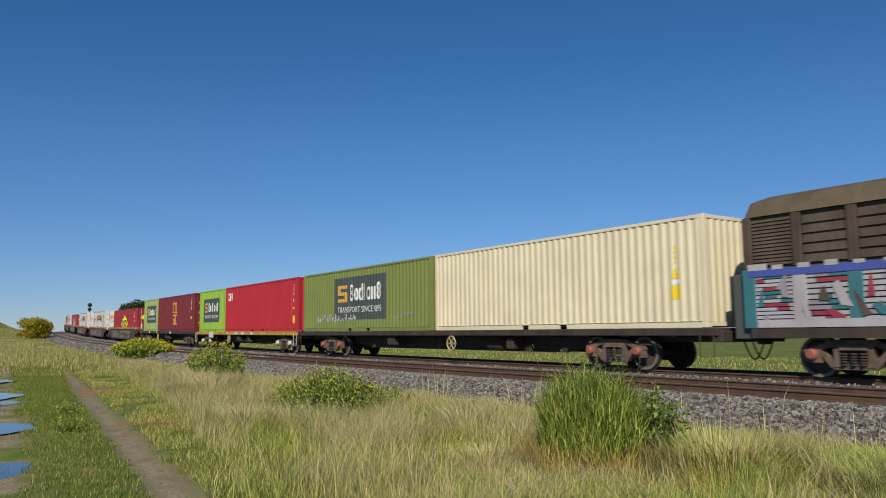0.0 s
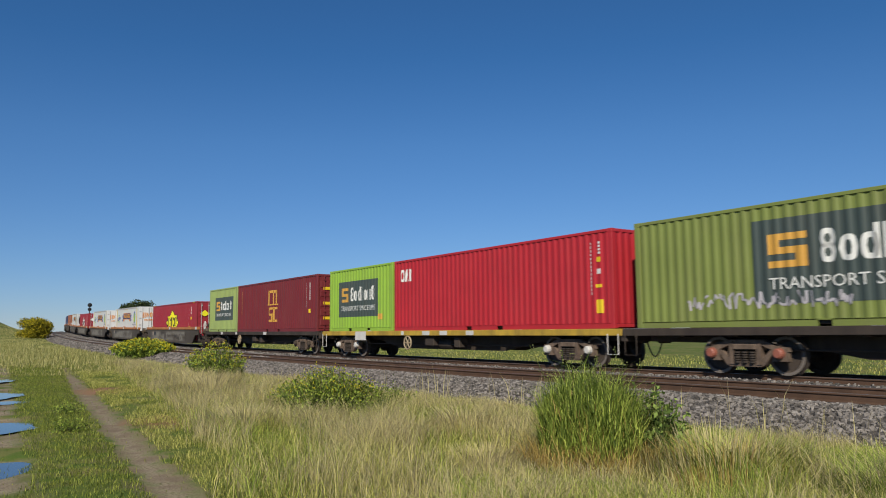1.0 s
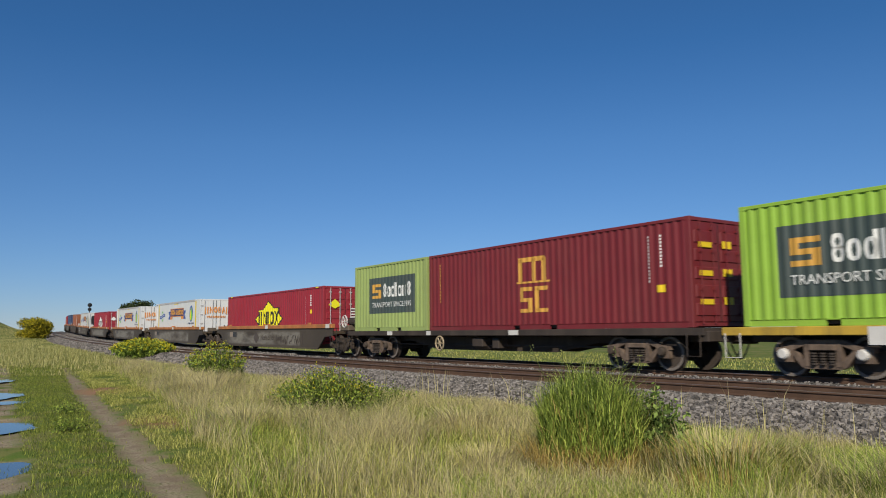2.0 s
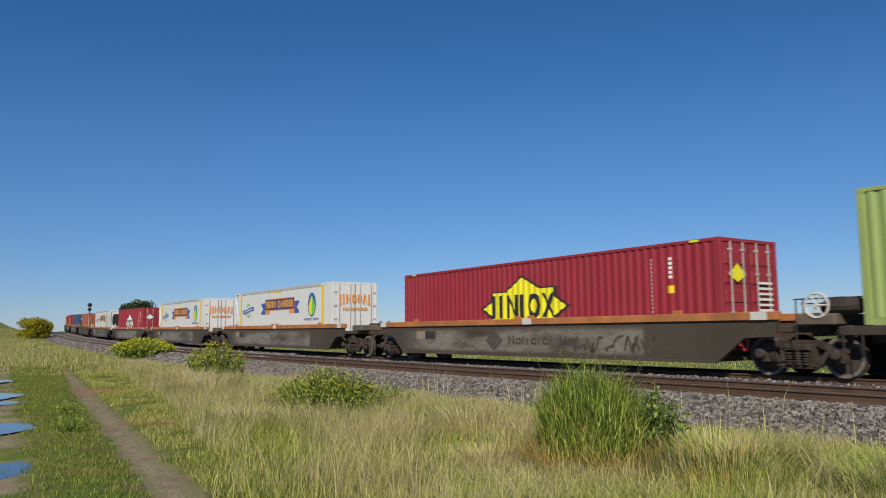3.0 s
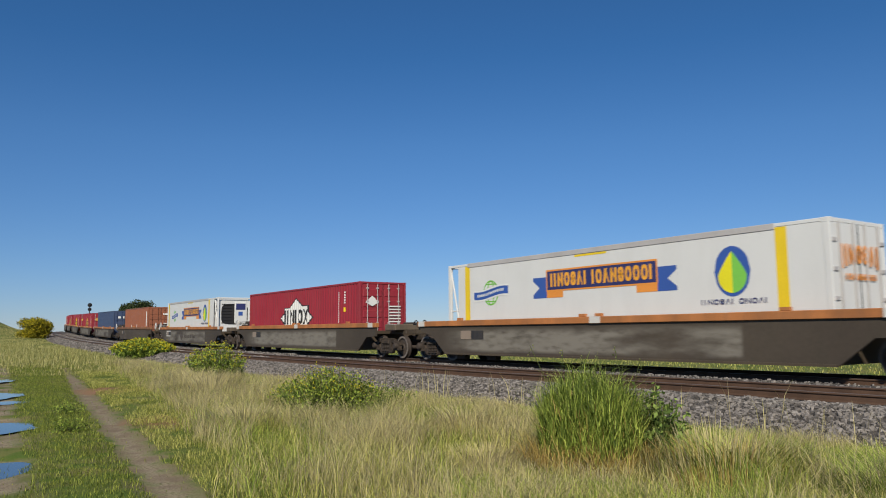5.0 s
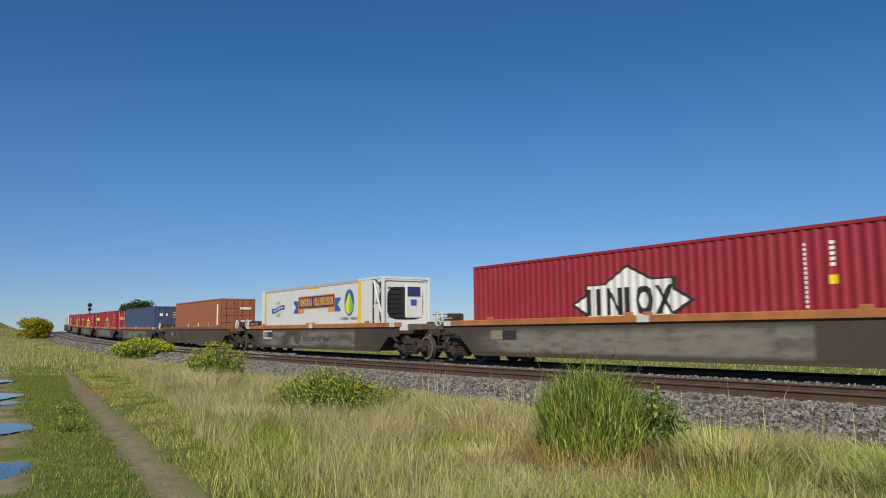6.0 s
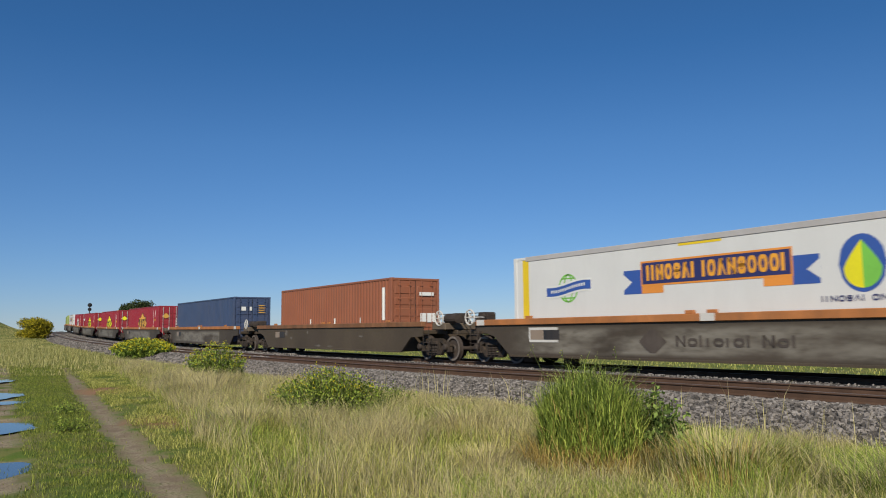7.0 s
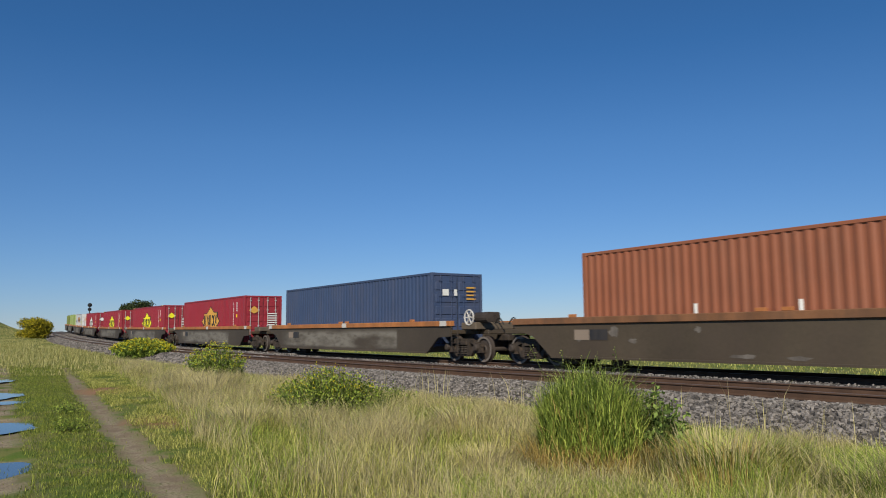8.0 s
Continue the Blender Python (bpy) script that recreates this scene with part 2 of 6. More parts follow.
WIDE = {"l": 0.5, "i": 0.48, " ": 0.5, "8": 0.9}
def mark_shape(bm, kind, a, b, z0, z1, t, h, place, wavy):
    """One plain shape of a painted sign: an upright bar, a ring, two bars or a cross."""
    def strip(x0, x1, low, high, extra=()):
        xs = breaks(x0, x1, extra) if wavy else sorted({x0, x1, *extra})
        ribbon(bm, xs, low, high, place)

    def ring(x0, x1, lo, hi):
        xm, zm, rx, rz = (x0 + x1) / 2, (lo + hi) / 2, (x1 - x0) / 2, (hi - lo) / 2
        outer = lambda x: rz * max(0.0, 1 - abs((x - xm) / rx) ** 3) ** 0.45
        inner = lambda x: (rz - h) * max(0.0, 1 - abs((x - xm) / max(rx - t, 0.01)) ** 3) ** 0.45
        extra = [x0 + (x1 - x0) * i / 10 for i in range(11)]
        strip(x0, x1, lambda x: zm + inner(x), lambda x: zm + outer(x), extra)
        strip(x0, x1, lambda x: zm - outer(x), lambda x: zm - inner(x), extra)

    def slant(x0, x1, lo, hi):
        w = t * 1.15 / abs(x1 - x0 - t * 1.15) * (hi - lo)
        k = (hi - lo + w) / (x1 - x0)
        strip(min(x0, x1), max(x0, x1), lambda x: max(lo, lo - w + (x - x0) * k), lambda x: min(hi, lo + (x - x0) * k), [x0 + (x1 - x0) * i / 8 for i in range(9)])
    low_top = z0 + (z1 - z0) * 0.76
    if kind in "li":
        strip(a, a + t, lambda x: z0, lambda x: z1 if kind == "l" else low_top)
    elif kind in "oOd":
        ring(a, b, z0, z1 if kind == "O" else low_top)
        if kind == "d":
            strip(b - t, b, lambda x: z0, lambda x: z1)
    elif kind == "8":
        zm = (z0 + z1) / 2
        ring(a, b, zm - h / 2, z1)
        ring(a, b, z0, zm + h / 2)
    elif kind == "n":
        strip(a, a + t, lambda x: z0, lambda x: z1)
        strip(b - t, b, lambda x: z0, lambda x: z1)
        slant(b, a, z0, z1)
    elif kind == "x":
        slant(a, b, z0, z1)
        slant(b, a, z0, z1)
    elif kind == "v":
        m = (a + b) / 2
        slant(a, m + t / 2, z0, z1)
        slant(b, m - t / 2, z0, z1)


def shapes(name, parent, material, x0, x1, z0, z1, code, thin=0.26, label="", proud=0.009, wavy=True, end=None, arch=0.0):
    """A row of plain shapes where a word stands, each a mark of its own."""
    place = near_side(proud, wavy) if end is None else end_side(end, proud, wavy)
    unit = (x1 - x0) / sum(WIDE.get(k, 1.0) + 0.16 for k in code)
    x = x0
    for k in code:
        w = WIDE.get(k, 1.0) * unit
        if k != " ":
            bm = bmesh.new()
            u = (x + w / 2 - (x0 + x1) / 2) / (x1 - x0) * 2
            lo = z0 + arch * (1 - u * u)
            mark_shape(bm, k, x, x + w, lo, z1, min(thin * unit, w), min(thin * unit, (z1 - lo) * 0.22), place, wavy)
            part(name, bm, material, parent, label)
        x += w + 0.16 * unit


CACHE = {}
def cached(key, build, material):
    if key not in CACHE:
        CACHE[key] = mesh_of(key[0], build(), material)
    return CACHE[key]


def container(label, length, height, paint_m, end="panel", wavy=True, rim=None, ends=(0.06, 0.06)):
    """A box with framed, corrugated walls; its origin at the middle of its base."""
    c = thing("shipping_container", label, "container", "containers on the train")
    L, H = length / 2, height
    rim = rim or paint_m
    key = (length, height, paint_m.name, wavy)

    def wall():
        bm = bmesh.new()
        xs = breaks(-L + ends[0], L - ends[1]) if wavy else [-L + ends[0], L - ends[1]]
        place = near_side(0, wavy)
        ribbon(bm, xs, lambda x: 0.14, lambda x: H - 0.07, lambda x, z: (x, -side * place(x, z)[1], z))
        return bm
    for side in (-1, 1):
        part("side_panel", cached(("side_panel", side, *key, *ends), wall, paint_m), paint_m, c)

    def endwall():
        bm = bmesh.new()
        ys = breaks(-W + 0.06, W - 0.06) if wavy else [-W + 0.06, W - 0.06]
        ribbon(bm, ys, lambda y: 0.14, lambda y: H - 0.1, end_side(L, 0, wavy))
        return bm
    flat_end = cached(("end_panel", *key), endwall, paint_m)
    part("end_panel", flat_end, paint_m, c, at=pose(ends[0] - 0.06, 0, 0, 0, 0, 180))
    if end == "panel":
        part("end_panel", flat_end, paint_m, c)

    def roof():
        bm = bmesh.new()
        for i in range(int((length - sum(ends)) / PITCH) - 1 if wavy else 0):
            x = -L + 0.2 + i * PITCH
            box(bm, x, x + 0.13, -W + 0.1, W - 0.1, H - 0.04, H - 0.012)
        box(bm, -L + ends[0], L - ends[1], -W + 0.04, W - 0.04, H - 0.06, H - 0.035)
        return bm
    part("roof", cached(("roof", *key, *ends), roof, paint_m), paint_m, c)
    for y in (-1, 1):
        for x in (-1, 1):
            post = cached(("corner_post", *key), lambda: bar(-0.08, 0.08, -0.05, 0.05, 0.1, H - 0.1, 0.012), rim)
            part("corner_post", post, rim, c, at=pose(x * (L - 0.08), y * (W - 0.05), 0))
            for z in (0.06, H - 0.06):
                cast = cached(("corner_casting", *key), lambda: bar(-0.09, 0.09, -0.083, 0.083, -0.06, 0.06, 0.012), rim)
                part("corner_casting", cast, rim, c, at=pose(x * (L - 0.088), y * (W - 0.081), z))
        top = cached(("top_rail", *key), lambda: bar(-L + 0.17, L - 0.17, -0.03, 0.03, -0.045, 0.045, 0.01), rim)
        part("top_rail", top, rim, c, at=pose(0, y * (W - 0.032), H - 0.05))

        def sill():
            bm = bmesh.new()
            gaps = [-L + 0.17, -1.05, -0.72, 0.72, 1.05, L - 0.17]
            box(bm, gaps[0], gaps[1], -0.03, 0.03, 0.0, 0.16)
            box(bm, gaps[2], gaps[3], -0.03, 0.03, 0.0, 0.16)
            box(bm, gaps[4], gaps[5], -0.03, 0.03, 0.0, 0.16)
            box(bm, gaps[0], gaps[5], -0.03, 0.03, 0.135, 0.165)
            return bm
        low = cached(("bottom_rail", *key), sill, rim)
        part("bottom_rail", low, rim, c, at=pose(0, y * (W - 0.04), 0))
    for x in (-1, 1):
        head = cached(("end_rail", *key), lambda: bar(-0.05, 0.05, -W + 0.17, W - 0.17, -0.05, 0.05, 0.01), rim)
        part("end_rail", head, rim, c, at=pose(x * (L - 0.06), 0, H - 0.055))
        part("end_rail", head, rim, c, at=pose(x * (L - 0.06), 0, 0.08))
    part("floor_frame", cached(("floor_frame", *key), lambda: bar(-L + 0.1, L - 0.1, -W + 0.09, W - 0.09, 0.05, 0.15), M_WAGON), M_WAGON, c)
    if end == "doors":
        for s in (-1, 1):
            def leaf():
                bm = bmesh.new()
                box(bm, -0.025, 0.02, -0.545, 0.545, 0.15, H - 0.12, 0.008)
                for k in range(5):
                    z = 0.3 + k * (H - 0.7) / 4.6
                    box(bm, 0.0, 0.045, -0.48, 0.48, z, z + (H - 0.7) / 6.6, 0.02)
                return bm
            d = part("door", cached(("door", *key), leaf, paint_m), paint_m, c, at=pose(L - 0.05, s * 0.555, 0))
            for y in (-0.28, 0.24):
                bm = bmesh.new()
                rod(bm, (0.075, y, 0.1), (0.075, y, H - 0.1), 0.02, 8)
                for z in (0.35, 1.0, H - 0.9, H - 0.3):
                    box(bm, 0.03, 0.1, y - 0.05, y + 0.05, z - 0.03, z + 0.03)
                part("lock_rod", bm, M_DOORGREY if paint_m is M_CRIMSON else paint_m, d)
            part("door_seal", bar(-0.01, 0.024, -0.005, 0.005, 0.15, H - 0.12), M_SEAL, d, at=pose(0, -s * 0.55, 0))
    return c


def number_bars(c, x, H, n=9, seed=3, tall=0.9, size=0.07, end=None, wavy=True, z_top=None, m=None):
    """Upright row of unreadable characters as bars."""
    z = (z_top or H - 0.35)
    marks = []
    for i in range(n):
        marks.append((x, x + size, z - i * tall / n - tall / n * 0.65, z - i * tall / n))
    for q in marks:
        strokes("number_bar", c, m or M_SIGNWHITE, [q], wavy=wavy, end=end)


def lettering(c, body, x0, x1, z, tall):
    """Painted capitals on the near side, fitted between x0 and x1."""
    curve = bpy.data.curves.new("lettering", "FONT")
    curve.body, curve.size, curve.extrude, curve.resolution_u = body, tall * 1.4, 0.001, 2
    tmp = bpy.data.objects.new("lettering", curve)
    me = bpy.data.meshes.new_from_object(tmp)
    bpy.data.objects.remove(tmp)
    xs = [v.co.x for v in me.vertices]
    k = (x1 - x0) / (max(xs) - min(xs))
    lo = min(xs)
    for v in me.vertices:
        v.co = (x0 + (v.co.x - lo) * k, -W + 0.001 - v.co.z, z + v.co.y)
    me.materials.clear()
    me.materials.append(M_SIGNWHITE)
    part("lettering", me, M_SIGNWHITE, c, "pale painted capitals")


def grey_sign(c, x0, x1, z0, z1, seed):
    """Dark sign with an ochre square emblem and two lines of pale bars."""
    s = sign("sign_panel", c, M_SIGNGREY, x0, x1, z0, z1, "dark grey painted sign panel")
    w, h = x1 - x0, z1 - z0
    e0, e1 = x0 + 0.08 * w, x0 + 0.27 * w
    zb, zt = z0 + 0.42 * h, z0 + 0.82 * h
    t = (zt - zb) / 5
    em = [(e0, e1, zt - t, zt), (e0, e0 + (e1 - e0) * 0.3, zt - 2 * t, zt - t), (e0, e1, zt - 3 * t, zt - 2 * t),
          (e1 - (e1 - e0) * 0.3, e1, zb + t, zb + 2 * t), (e0, e1, zb, zb + t)]
    strokes("emblem", c, M_GOLD, em, "ochre square emblem")
    shapes("sign_mark", c, M_SIGNWHITE, x0 + 0.33 * w, x1 - 0.07 * w, zb + 0.02 * h, zt, "8odloii8", 0.3, "pale painted mark")
    lettering(c, "TRANSPORT SINCE", x0 + 0.08 * w, x1 - 0.22 * w, z0 + 0.17 * h, 0.14 * h)
    lettering(c, "1895", x1 - 0.2 * w, x1 - 0.07 * w, z0 + 0.17 * h, 0.14 * h)


def scribble(c, x0, x1, z, h, seed, m, turns=40, wavy=True, proud=0.011):
    """A sprayed line that loops along the wall."""
    rng = random.Random(seed)
    bm = bmesh.new()
    place = near_side(proud, wavy)
    prev = None
    x = x0
    for i in range(turns):
        x = x0 + (x1 - x0) * (i + rng.uniform(-0.9, 0.9)) / turns
        p = (x, z + h * rng.random())
        if prev and rng.random() < 0.88:
            d = Vector((p[0] - prev[0], p[1] - prev[1]))
            if d.length > 0.02:
                n = Vector((-d.y, d.x)).normalized() * 0.028
                q = [bm.verts.new(place(a[0] + k * n.x, a[1] + k * n.y)) for a, k in ((prev, -1), (p, -1), (p, 1), (prev, 1))]
                bm.faces.new(q)
        prev = p
    part("scrawl", bm, m, c, "sprayed paint scrawl")


def star_sign(c, xm, z0, width, height, fill, ink):
    """A pointed roof-shaped emblem with a dark border and dark upright bars."""
    pts = [(-0.5, 0.36), (-0.37, 0.52), (-0.37, 0.70), (-0.2, 0.70), (0.0, 1.0), (0.2, 0.74), (0.37, 0.74), (0.37, 0.55), (0.5, 0.36)]
    low_pts = [(-0.5, 0.36), (-0.37, 0.17), (-0.37, 0.0), (0.37, 0.0), (0.37, 0.17), (0.5, 0.36)]

    def curve(line, grow):
        def f(x):
            u = (x - xm) / width / grow
            u = max(-0.4999, min(0.4999, u))
            for (a, p), (b, q) in zip(line[:-1], line[1:]):
                if a <= u <= b and b > a:
                    return z0 + height * (0.4 + ((p + (q - p) * (u - a) / (b - a)) - 0.4) * grow)
            return z0
        return f
    for grow, m, proud, lab in ((1.0, M_BLACK, 0.005, "black border"), (0.92, fill, 0.008, "painted emblem")):
        half = width / 2 * grow * 0.9999
        ex = [xm + grow * width * (u + e) for u, _ in pts[1:-1] for e in (-0.001, 0.001)]
        sign("emblem", c, m, xm - half, xm + half, 0, 0, lab, proud=proud, low=curve(low_pts, grow), high=curve(pts, grow), extra=ex)
    shapes("emblem_mark", c, ink, xm - width * 0.35, xm + width * 0.37, z0 + height * 0.16, z0 + height * 0.62, "llnlOx", 0.27, "dark painted mark", proud=0.012)


def banner(c, L, H, end):
    """The painted badges of a white refrigerated container."""
    kw = dict(wavy=False)
    a = L * 0.045
    w = 4.4
    z0, z1 = 1.68, 2.36
    for s in (-1, 1):
        tip = [a + s * (w / 2 + 0.62), a + s * (w / 2 - 0.5)]
        x0, x1 = min(tip), max(tip)
        ribbon_low = (lambda x: z0 - 0.2)
        ribbon_high = (lambda x: z1 - 0.22)
        sign("badge_tail", c, M_SKYBLUE, x0, x1, 0, 0, "blue ribbon tail", proud=0.004, low=ribbon_low, high=ribbon_high, **kw)
        e = a + s * (w / 2 + 0.62)
        sign("badge_notch", c, M_WHITE, min(e, e - s * 0.3), max(e, e - s * 0.3), 0, 0, "white notch of the ribbon tail", proud=0.006,
             low=lambda x: (z0 + z1) / 2 - 0.21 - 0.22 * max(0.0, 1 - abs(x - e) / 0.3), high=lambda x: (z0 + z1) / 2 - 0.21 + 0.22 * max(0.0, 1 - abs(x - e) / 0.3), **kw)
        x0, x1 = sorted((a + s * (w / 2 - 0.02), a + s * (w / 2 - 0.75)))
        sign("badge_fold", c, M_SIGNORANGE, x0, x1, z0 - 0.2, z0 + 0.1, "orange ribbon fold", proud=0.006, **kw)
    sign("badge", c, M_SIGNORANGE, a - w / 2, a + w / 2, z0, z1, "orange-edged banner", proud=0.008, **kw)
    sign("badge", c, M_NAVY, a - w / 2 + 0.05, a + w / 2 - 0.05, z0 + 0.05, z1 - 0.05, "navy banner", proud=0.011, **kw)
    shapes("badge_mark", c, M_AMBER, a - w / 2 + 0.2, a + w / 2 - 0.12, z0 + 0.14, z1 - 0.12, "llnO8vl lOvn8OOOl", 0.36, "amber painted mark", proud=0.015, wavy=False)
    # leaf drop in a blue ring
    def drop(xm, zm, rx, rz, m, proud, x_from=-1.0, x_to=1.0, top=1.0, lab=""):
        xs = [xm + rx * (x_from + (x_to - x_from) * i / 16) for i in range(17)]
        arc = lambda x: math.sqrt(max(0.0, 1 - ((x - xm) / rx) ** 2))
        peak = lambda x: max(0.0, 1 - abs(x - xm) / rx) ** 0.8
        bm = bmesh.new()
        ribbon(bm, xs, lambda x: zm - rz * arc(x), lambda x: zm + rz * (arc(x) if top == 1.0 else peak(x) * top), near_side(proud, False))
        part("leaf_badge", bm, m, c, lab)
    xm = L * (0.66 if end == "doors" else 0.56)
    drop(xm, 1.86, 0.5, 0.62, M_SKYBLUE, 0.004, lab="blue oval ring")
    drop(xm, 1.75, 0.4, 0.42, M_LEMON, 0.008, -1, 0, 1.45, "yellow half leaf")
    drop(xm, 1.75, 0.4, 0.42, M_SIGNGREEN, 0.008, 0, 1, 1.45, "green half leaf")
    shapes("badge_mark", c, M_NAVY, xm - 0.92, xm + 0.95, 1.06, 1.19, "llnO8vl OnOvl", 0.2, proud=0.012, wavy=False)
    # globe badge with a blue ribbon
    xm = -L * 0.65
    for r in (0.42, 0.2):
        bm = bmesh.new()
        for i in range(20):
            t0, t1 = 2 * math.pi * i / 20, 2 * math.pi * (i + 1) / 20
            q = []
            for t, k in ((t0, 1.0), (t1, 1.0), (t1, 0.0), (t0, 0.0)):
                rr = 0.44 - 0.05 * (1 - k)
                q.append(bm.verts.new(near_side(0.004, False)(xm + (r if k else r - 0.05) * math.cos(t), 1.78 + rr * math.sin(t))))
            bm.faces.new(q)
        part("globe_badge", bm, M_SIGNGREEN, c, "green ring of a globe")
    for z in (-0.3, -0.1, 0.1, 0.3):
        half = math.sqrt(max(0.0, 0.42 ** 2 - z * z))
        sign("globe_badge", c, M_SIGNGREEN, xm - half, xm + half, 1.78 + z - 0.02, 1.78 + z + 0.02, proud=0.004, **kw)
    sign("badge_ribbon", c, M_SIGNWHITE, xm - 0.98, xm + 0.98, 0, 0, proud=0.007, low=lambda x: 1.78 - 0.2 + 0.09 * math.sin((x - xm) * 2.2), high=lambda x: 1.78 + 0.19 + 0.09 * math.sin((x - xm) * 2.2), extra=[xm - 0.9 + 0.2 * i for i in range(10)], **kw)
    sign("badge_ribbon", c, M_SKYBLUE, xm - 0.95, xm + 0.95, 0, 0, "blue ribbon", proud=0.01, low=lambda x: 1.78 - 0.14 + 0.09 * math.sin((x - xm) * 2.2), high=lambda x: 1.78 + 0.13 + 0.09 * math.sin((x - xm) * 2.2), extra=[xm - 0.9 + 0.2 * i for i in range(10)], **kw)
    strokes("badge_bar", c, M_SIGNWHITE, [(xm - 0.75 + 0.1 * i, xm - 0.75 + 0.1 * i + 0.06, 1.78 - 0.04 + 0.09 * math.sin((-0.75 + 0.1 * i) * 2.2), 1.78 + 0.05 + 0.09 * math.sin((-0.75 + 0.1 * i) * 2.2)) for i in range(15)], proud=0.013, wavy=False)
    for x in ((-L + 1.05, L - 1.3) if end == "doors" else (-L + 0.45, L - 2.3)):
        sign("yellow_band", c, M_YELLOW, x, x + 0.29, 0.16, H - 0.1, "yellow upright band", proud=0.006, **kw)
    sign("yellow_strip", c, M_YELLOW, -0.6, 0.7, H - 0.22, H - 0.16, "yellow strip", proud=0.004, **kw)
    part("roof_edge", bar(-L + (1.2 if end == "doors" else 0.6), L - (1.3 if end == "doors" else 2.3), -W - 0.006, -W + 0.05, H - 0.15, H + 0.004, 0.01), M_DOORGREY, c, "grey aluminium roof edge")


def reefer(label, length, height, end):
    """A smooth white insulated container."""
    gap = (0.62, 0.06) if end == "doors" else (0.06, 0.95)
    c = container(label, length, height, M_WHITE, end="none", wavy=False, ends=gap)
    L, H = length / 2, height
    if end == "doors":
        for y in (-1, 1):
            bm = bmesh.new()
            tube(bm, [(-L + 0.1, y * (W - 0.06), H - 0.15), (-L + 0.55, y * (W - 0.06), 0.95)], 0.035)
            tube(bm, [(-L + 0.1, y * (W - 0.06), 1.2), (-L + 0.6, y * (W - 0.06), 1.2)], 0.025)
            part("brace", bm, M_WHITE, c, "white diagonal brace of the open end frame")
    banner(c, L, H, end)
    if end == "doors":
        for s in (-1, 1):
            d = part("door", bar(-0.02, 0.03, -0.56, 0.56, 0.15, H - 0.1, 0.01), M_WHITE, c, at=pose(L - 0.045, s * 0.57, 0))
            for y in (-0.3, 0.3):
                bm = bmesh.new()
                rod(bm, (0.06, y, 0.08), (0.06, y, H - 0.08), 0.022)
                part("lock_rod", bm, M_DOORGREY, d)
            for z in (0.5, 1.1, 1.75, 2.4):
                part("hinge", bar(0.0, 0.06, s * 0.5 - 0.1, s * 0.5 + 0.1, z - 0.05, z + 0.05, 0.01), M_DOORGREY, d)
            part("door_seal", bar(0.0, 0.036, -0.012, 0.012, 0.15, H - 0.1), M_SEAL, d, at=pose(0, -s * 0.563, 0))
        shapes("sign_mark", c, M_SIGNORANGE, -0.86, 0.88, H * 0.6, H * 0.8, "llnO8vl", 0.3, "orange painted mark", proud=0.035, wavy=False, end=L, arch=0.16)
        shapes("sign_mark", c, M_SIGNORANGE, -0.7, 0.72, H * 0.525, H * 0.575, "lOvn8OOOl", 0.3, "orange painted mark", proud=0.035, wavy=False, end=L)
        strokes("sign_bar", c, M_YELLOW, [(0.35, 0.85, 0.5, 0.62), (0.35, 0.85, 0.66, 0.78)], "yellow warning plate", proud=0.035, wavy=False, end=L)
    else:
        part("end_wall", bar(L - 0.9, L - 0.8, -W + 0.06, W - 0.06, 0.15, H - 0.08), M_WHITE, c)
        u = part("cooling_unit", bar(L - 0.8, L - 0.16, -0.98, 0.98, 0.95, H - 0.16, 0.07), M_SEAL, c, "black-grilled refrigeration unit")
        bm = bmesh.new()
        n = 28
        hole = [(0.94 * math.copysign(abs(math.cos(t)) ** 0.55, math.cos(t)), 1.74 + 0.72 * math.copysign(abs(math.sin(t)) ** 0.45, math.sin(t))) for t in (2 * math.pi * i / n for i in range(n))]
        rect = [(1.08 * max(-1, min(1, 1.5 * math.cos(t))), 1.74 + 0.98 * max(-1, min(1, 1.5 * math.sin(t)))) for t in (2 * math.pi * i / n for i in range(n))]
        for x in (L - 0.2, L - 0.13):
            rings = [[bm.verts.new((x, y, z)) for y, z in q] for q in (hole, rect)]
            for i in range(n):
                bm.faces.new((rings[0][i], rings[0][(i + 1) % n], rings[1][(i + 1) % n], rings[1][i]))
        bmesh.ops.recalc_face_normals(bm, faces=bm.faces)
        part("surround", bm, M_WHITE, u, "white rounded surround of the grille")
        part("front_panel", bar(L - 0.17, L - 0.1, -0.02, 0.86, 1.1, H - 0.3, 0.05), M_WHITE, u, "white front panel")
        for k in range(7):
            part("grille_slat", bar(L - 0.165, L - 0.13, -0.92, -0.2, 1.08 + 0.21 * k, 1.2 + 0.21 * k, 0.01), M_BLACK, u)
        part("side_grille", bar(L - 0.72, L - 0.3, -1.0, -0.975, 1.05, H - 0.35, 0.01), M_BLACK, u)
        part("display", bar(L - 0.105, L - 0.09, 0.08, 0.74, H - 0.85, H - 0.42), M_NAVY, u, "dark control panel")
        part("badge", bar(L - 0.105, L - 0.09, 0.25, 0.55, H - 1.25, H - 0.98), M_SKYBLUE, u, "blue square emblem")
        part("lower_panel", bar(L - 0.6, L - 0.12, -0.95, 0.95, 0.2, 0.93, 0.03), M_WHITE, u, "white lower panel")
        for y in (-1, 1):
            bm = bmesh.new()
            tube(bm, [(L - 0.95, y * (W - 0.06), H - 0.1), (L - 0.05, y * (W - 0.06), 0.9)], 0.035)
            tube(bm, [(L - 0.95, y * (W - 0.06), H * 0.55), (L - 0.05, y * (W - 0.06), H - 0.3)], 0.025)
            part("brace", bm, M_WHITE, c)
    return c

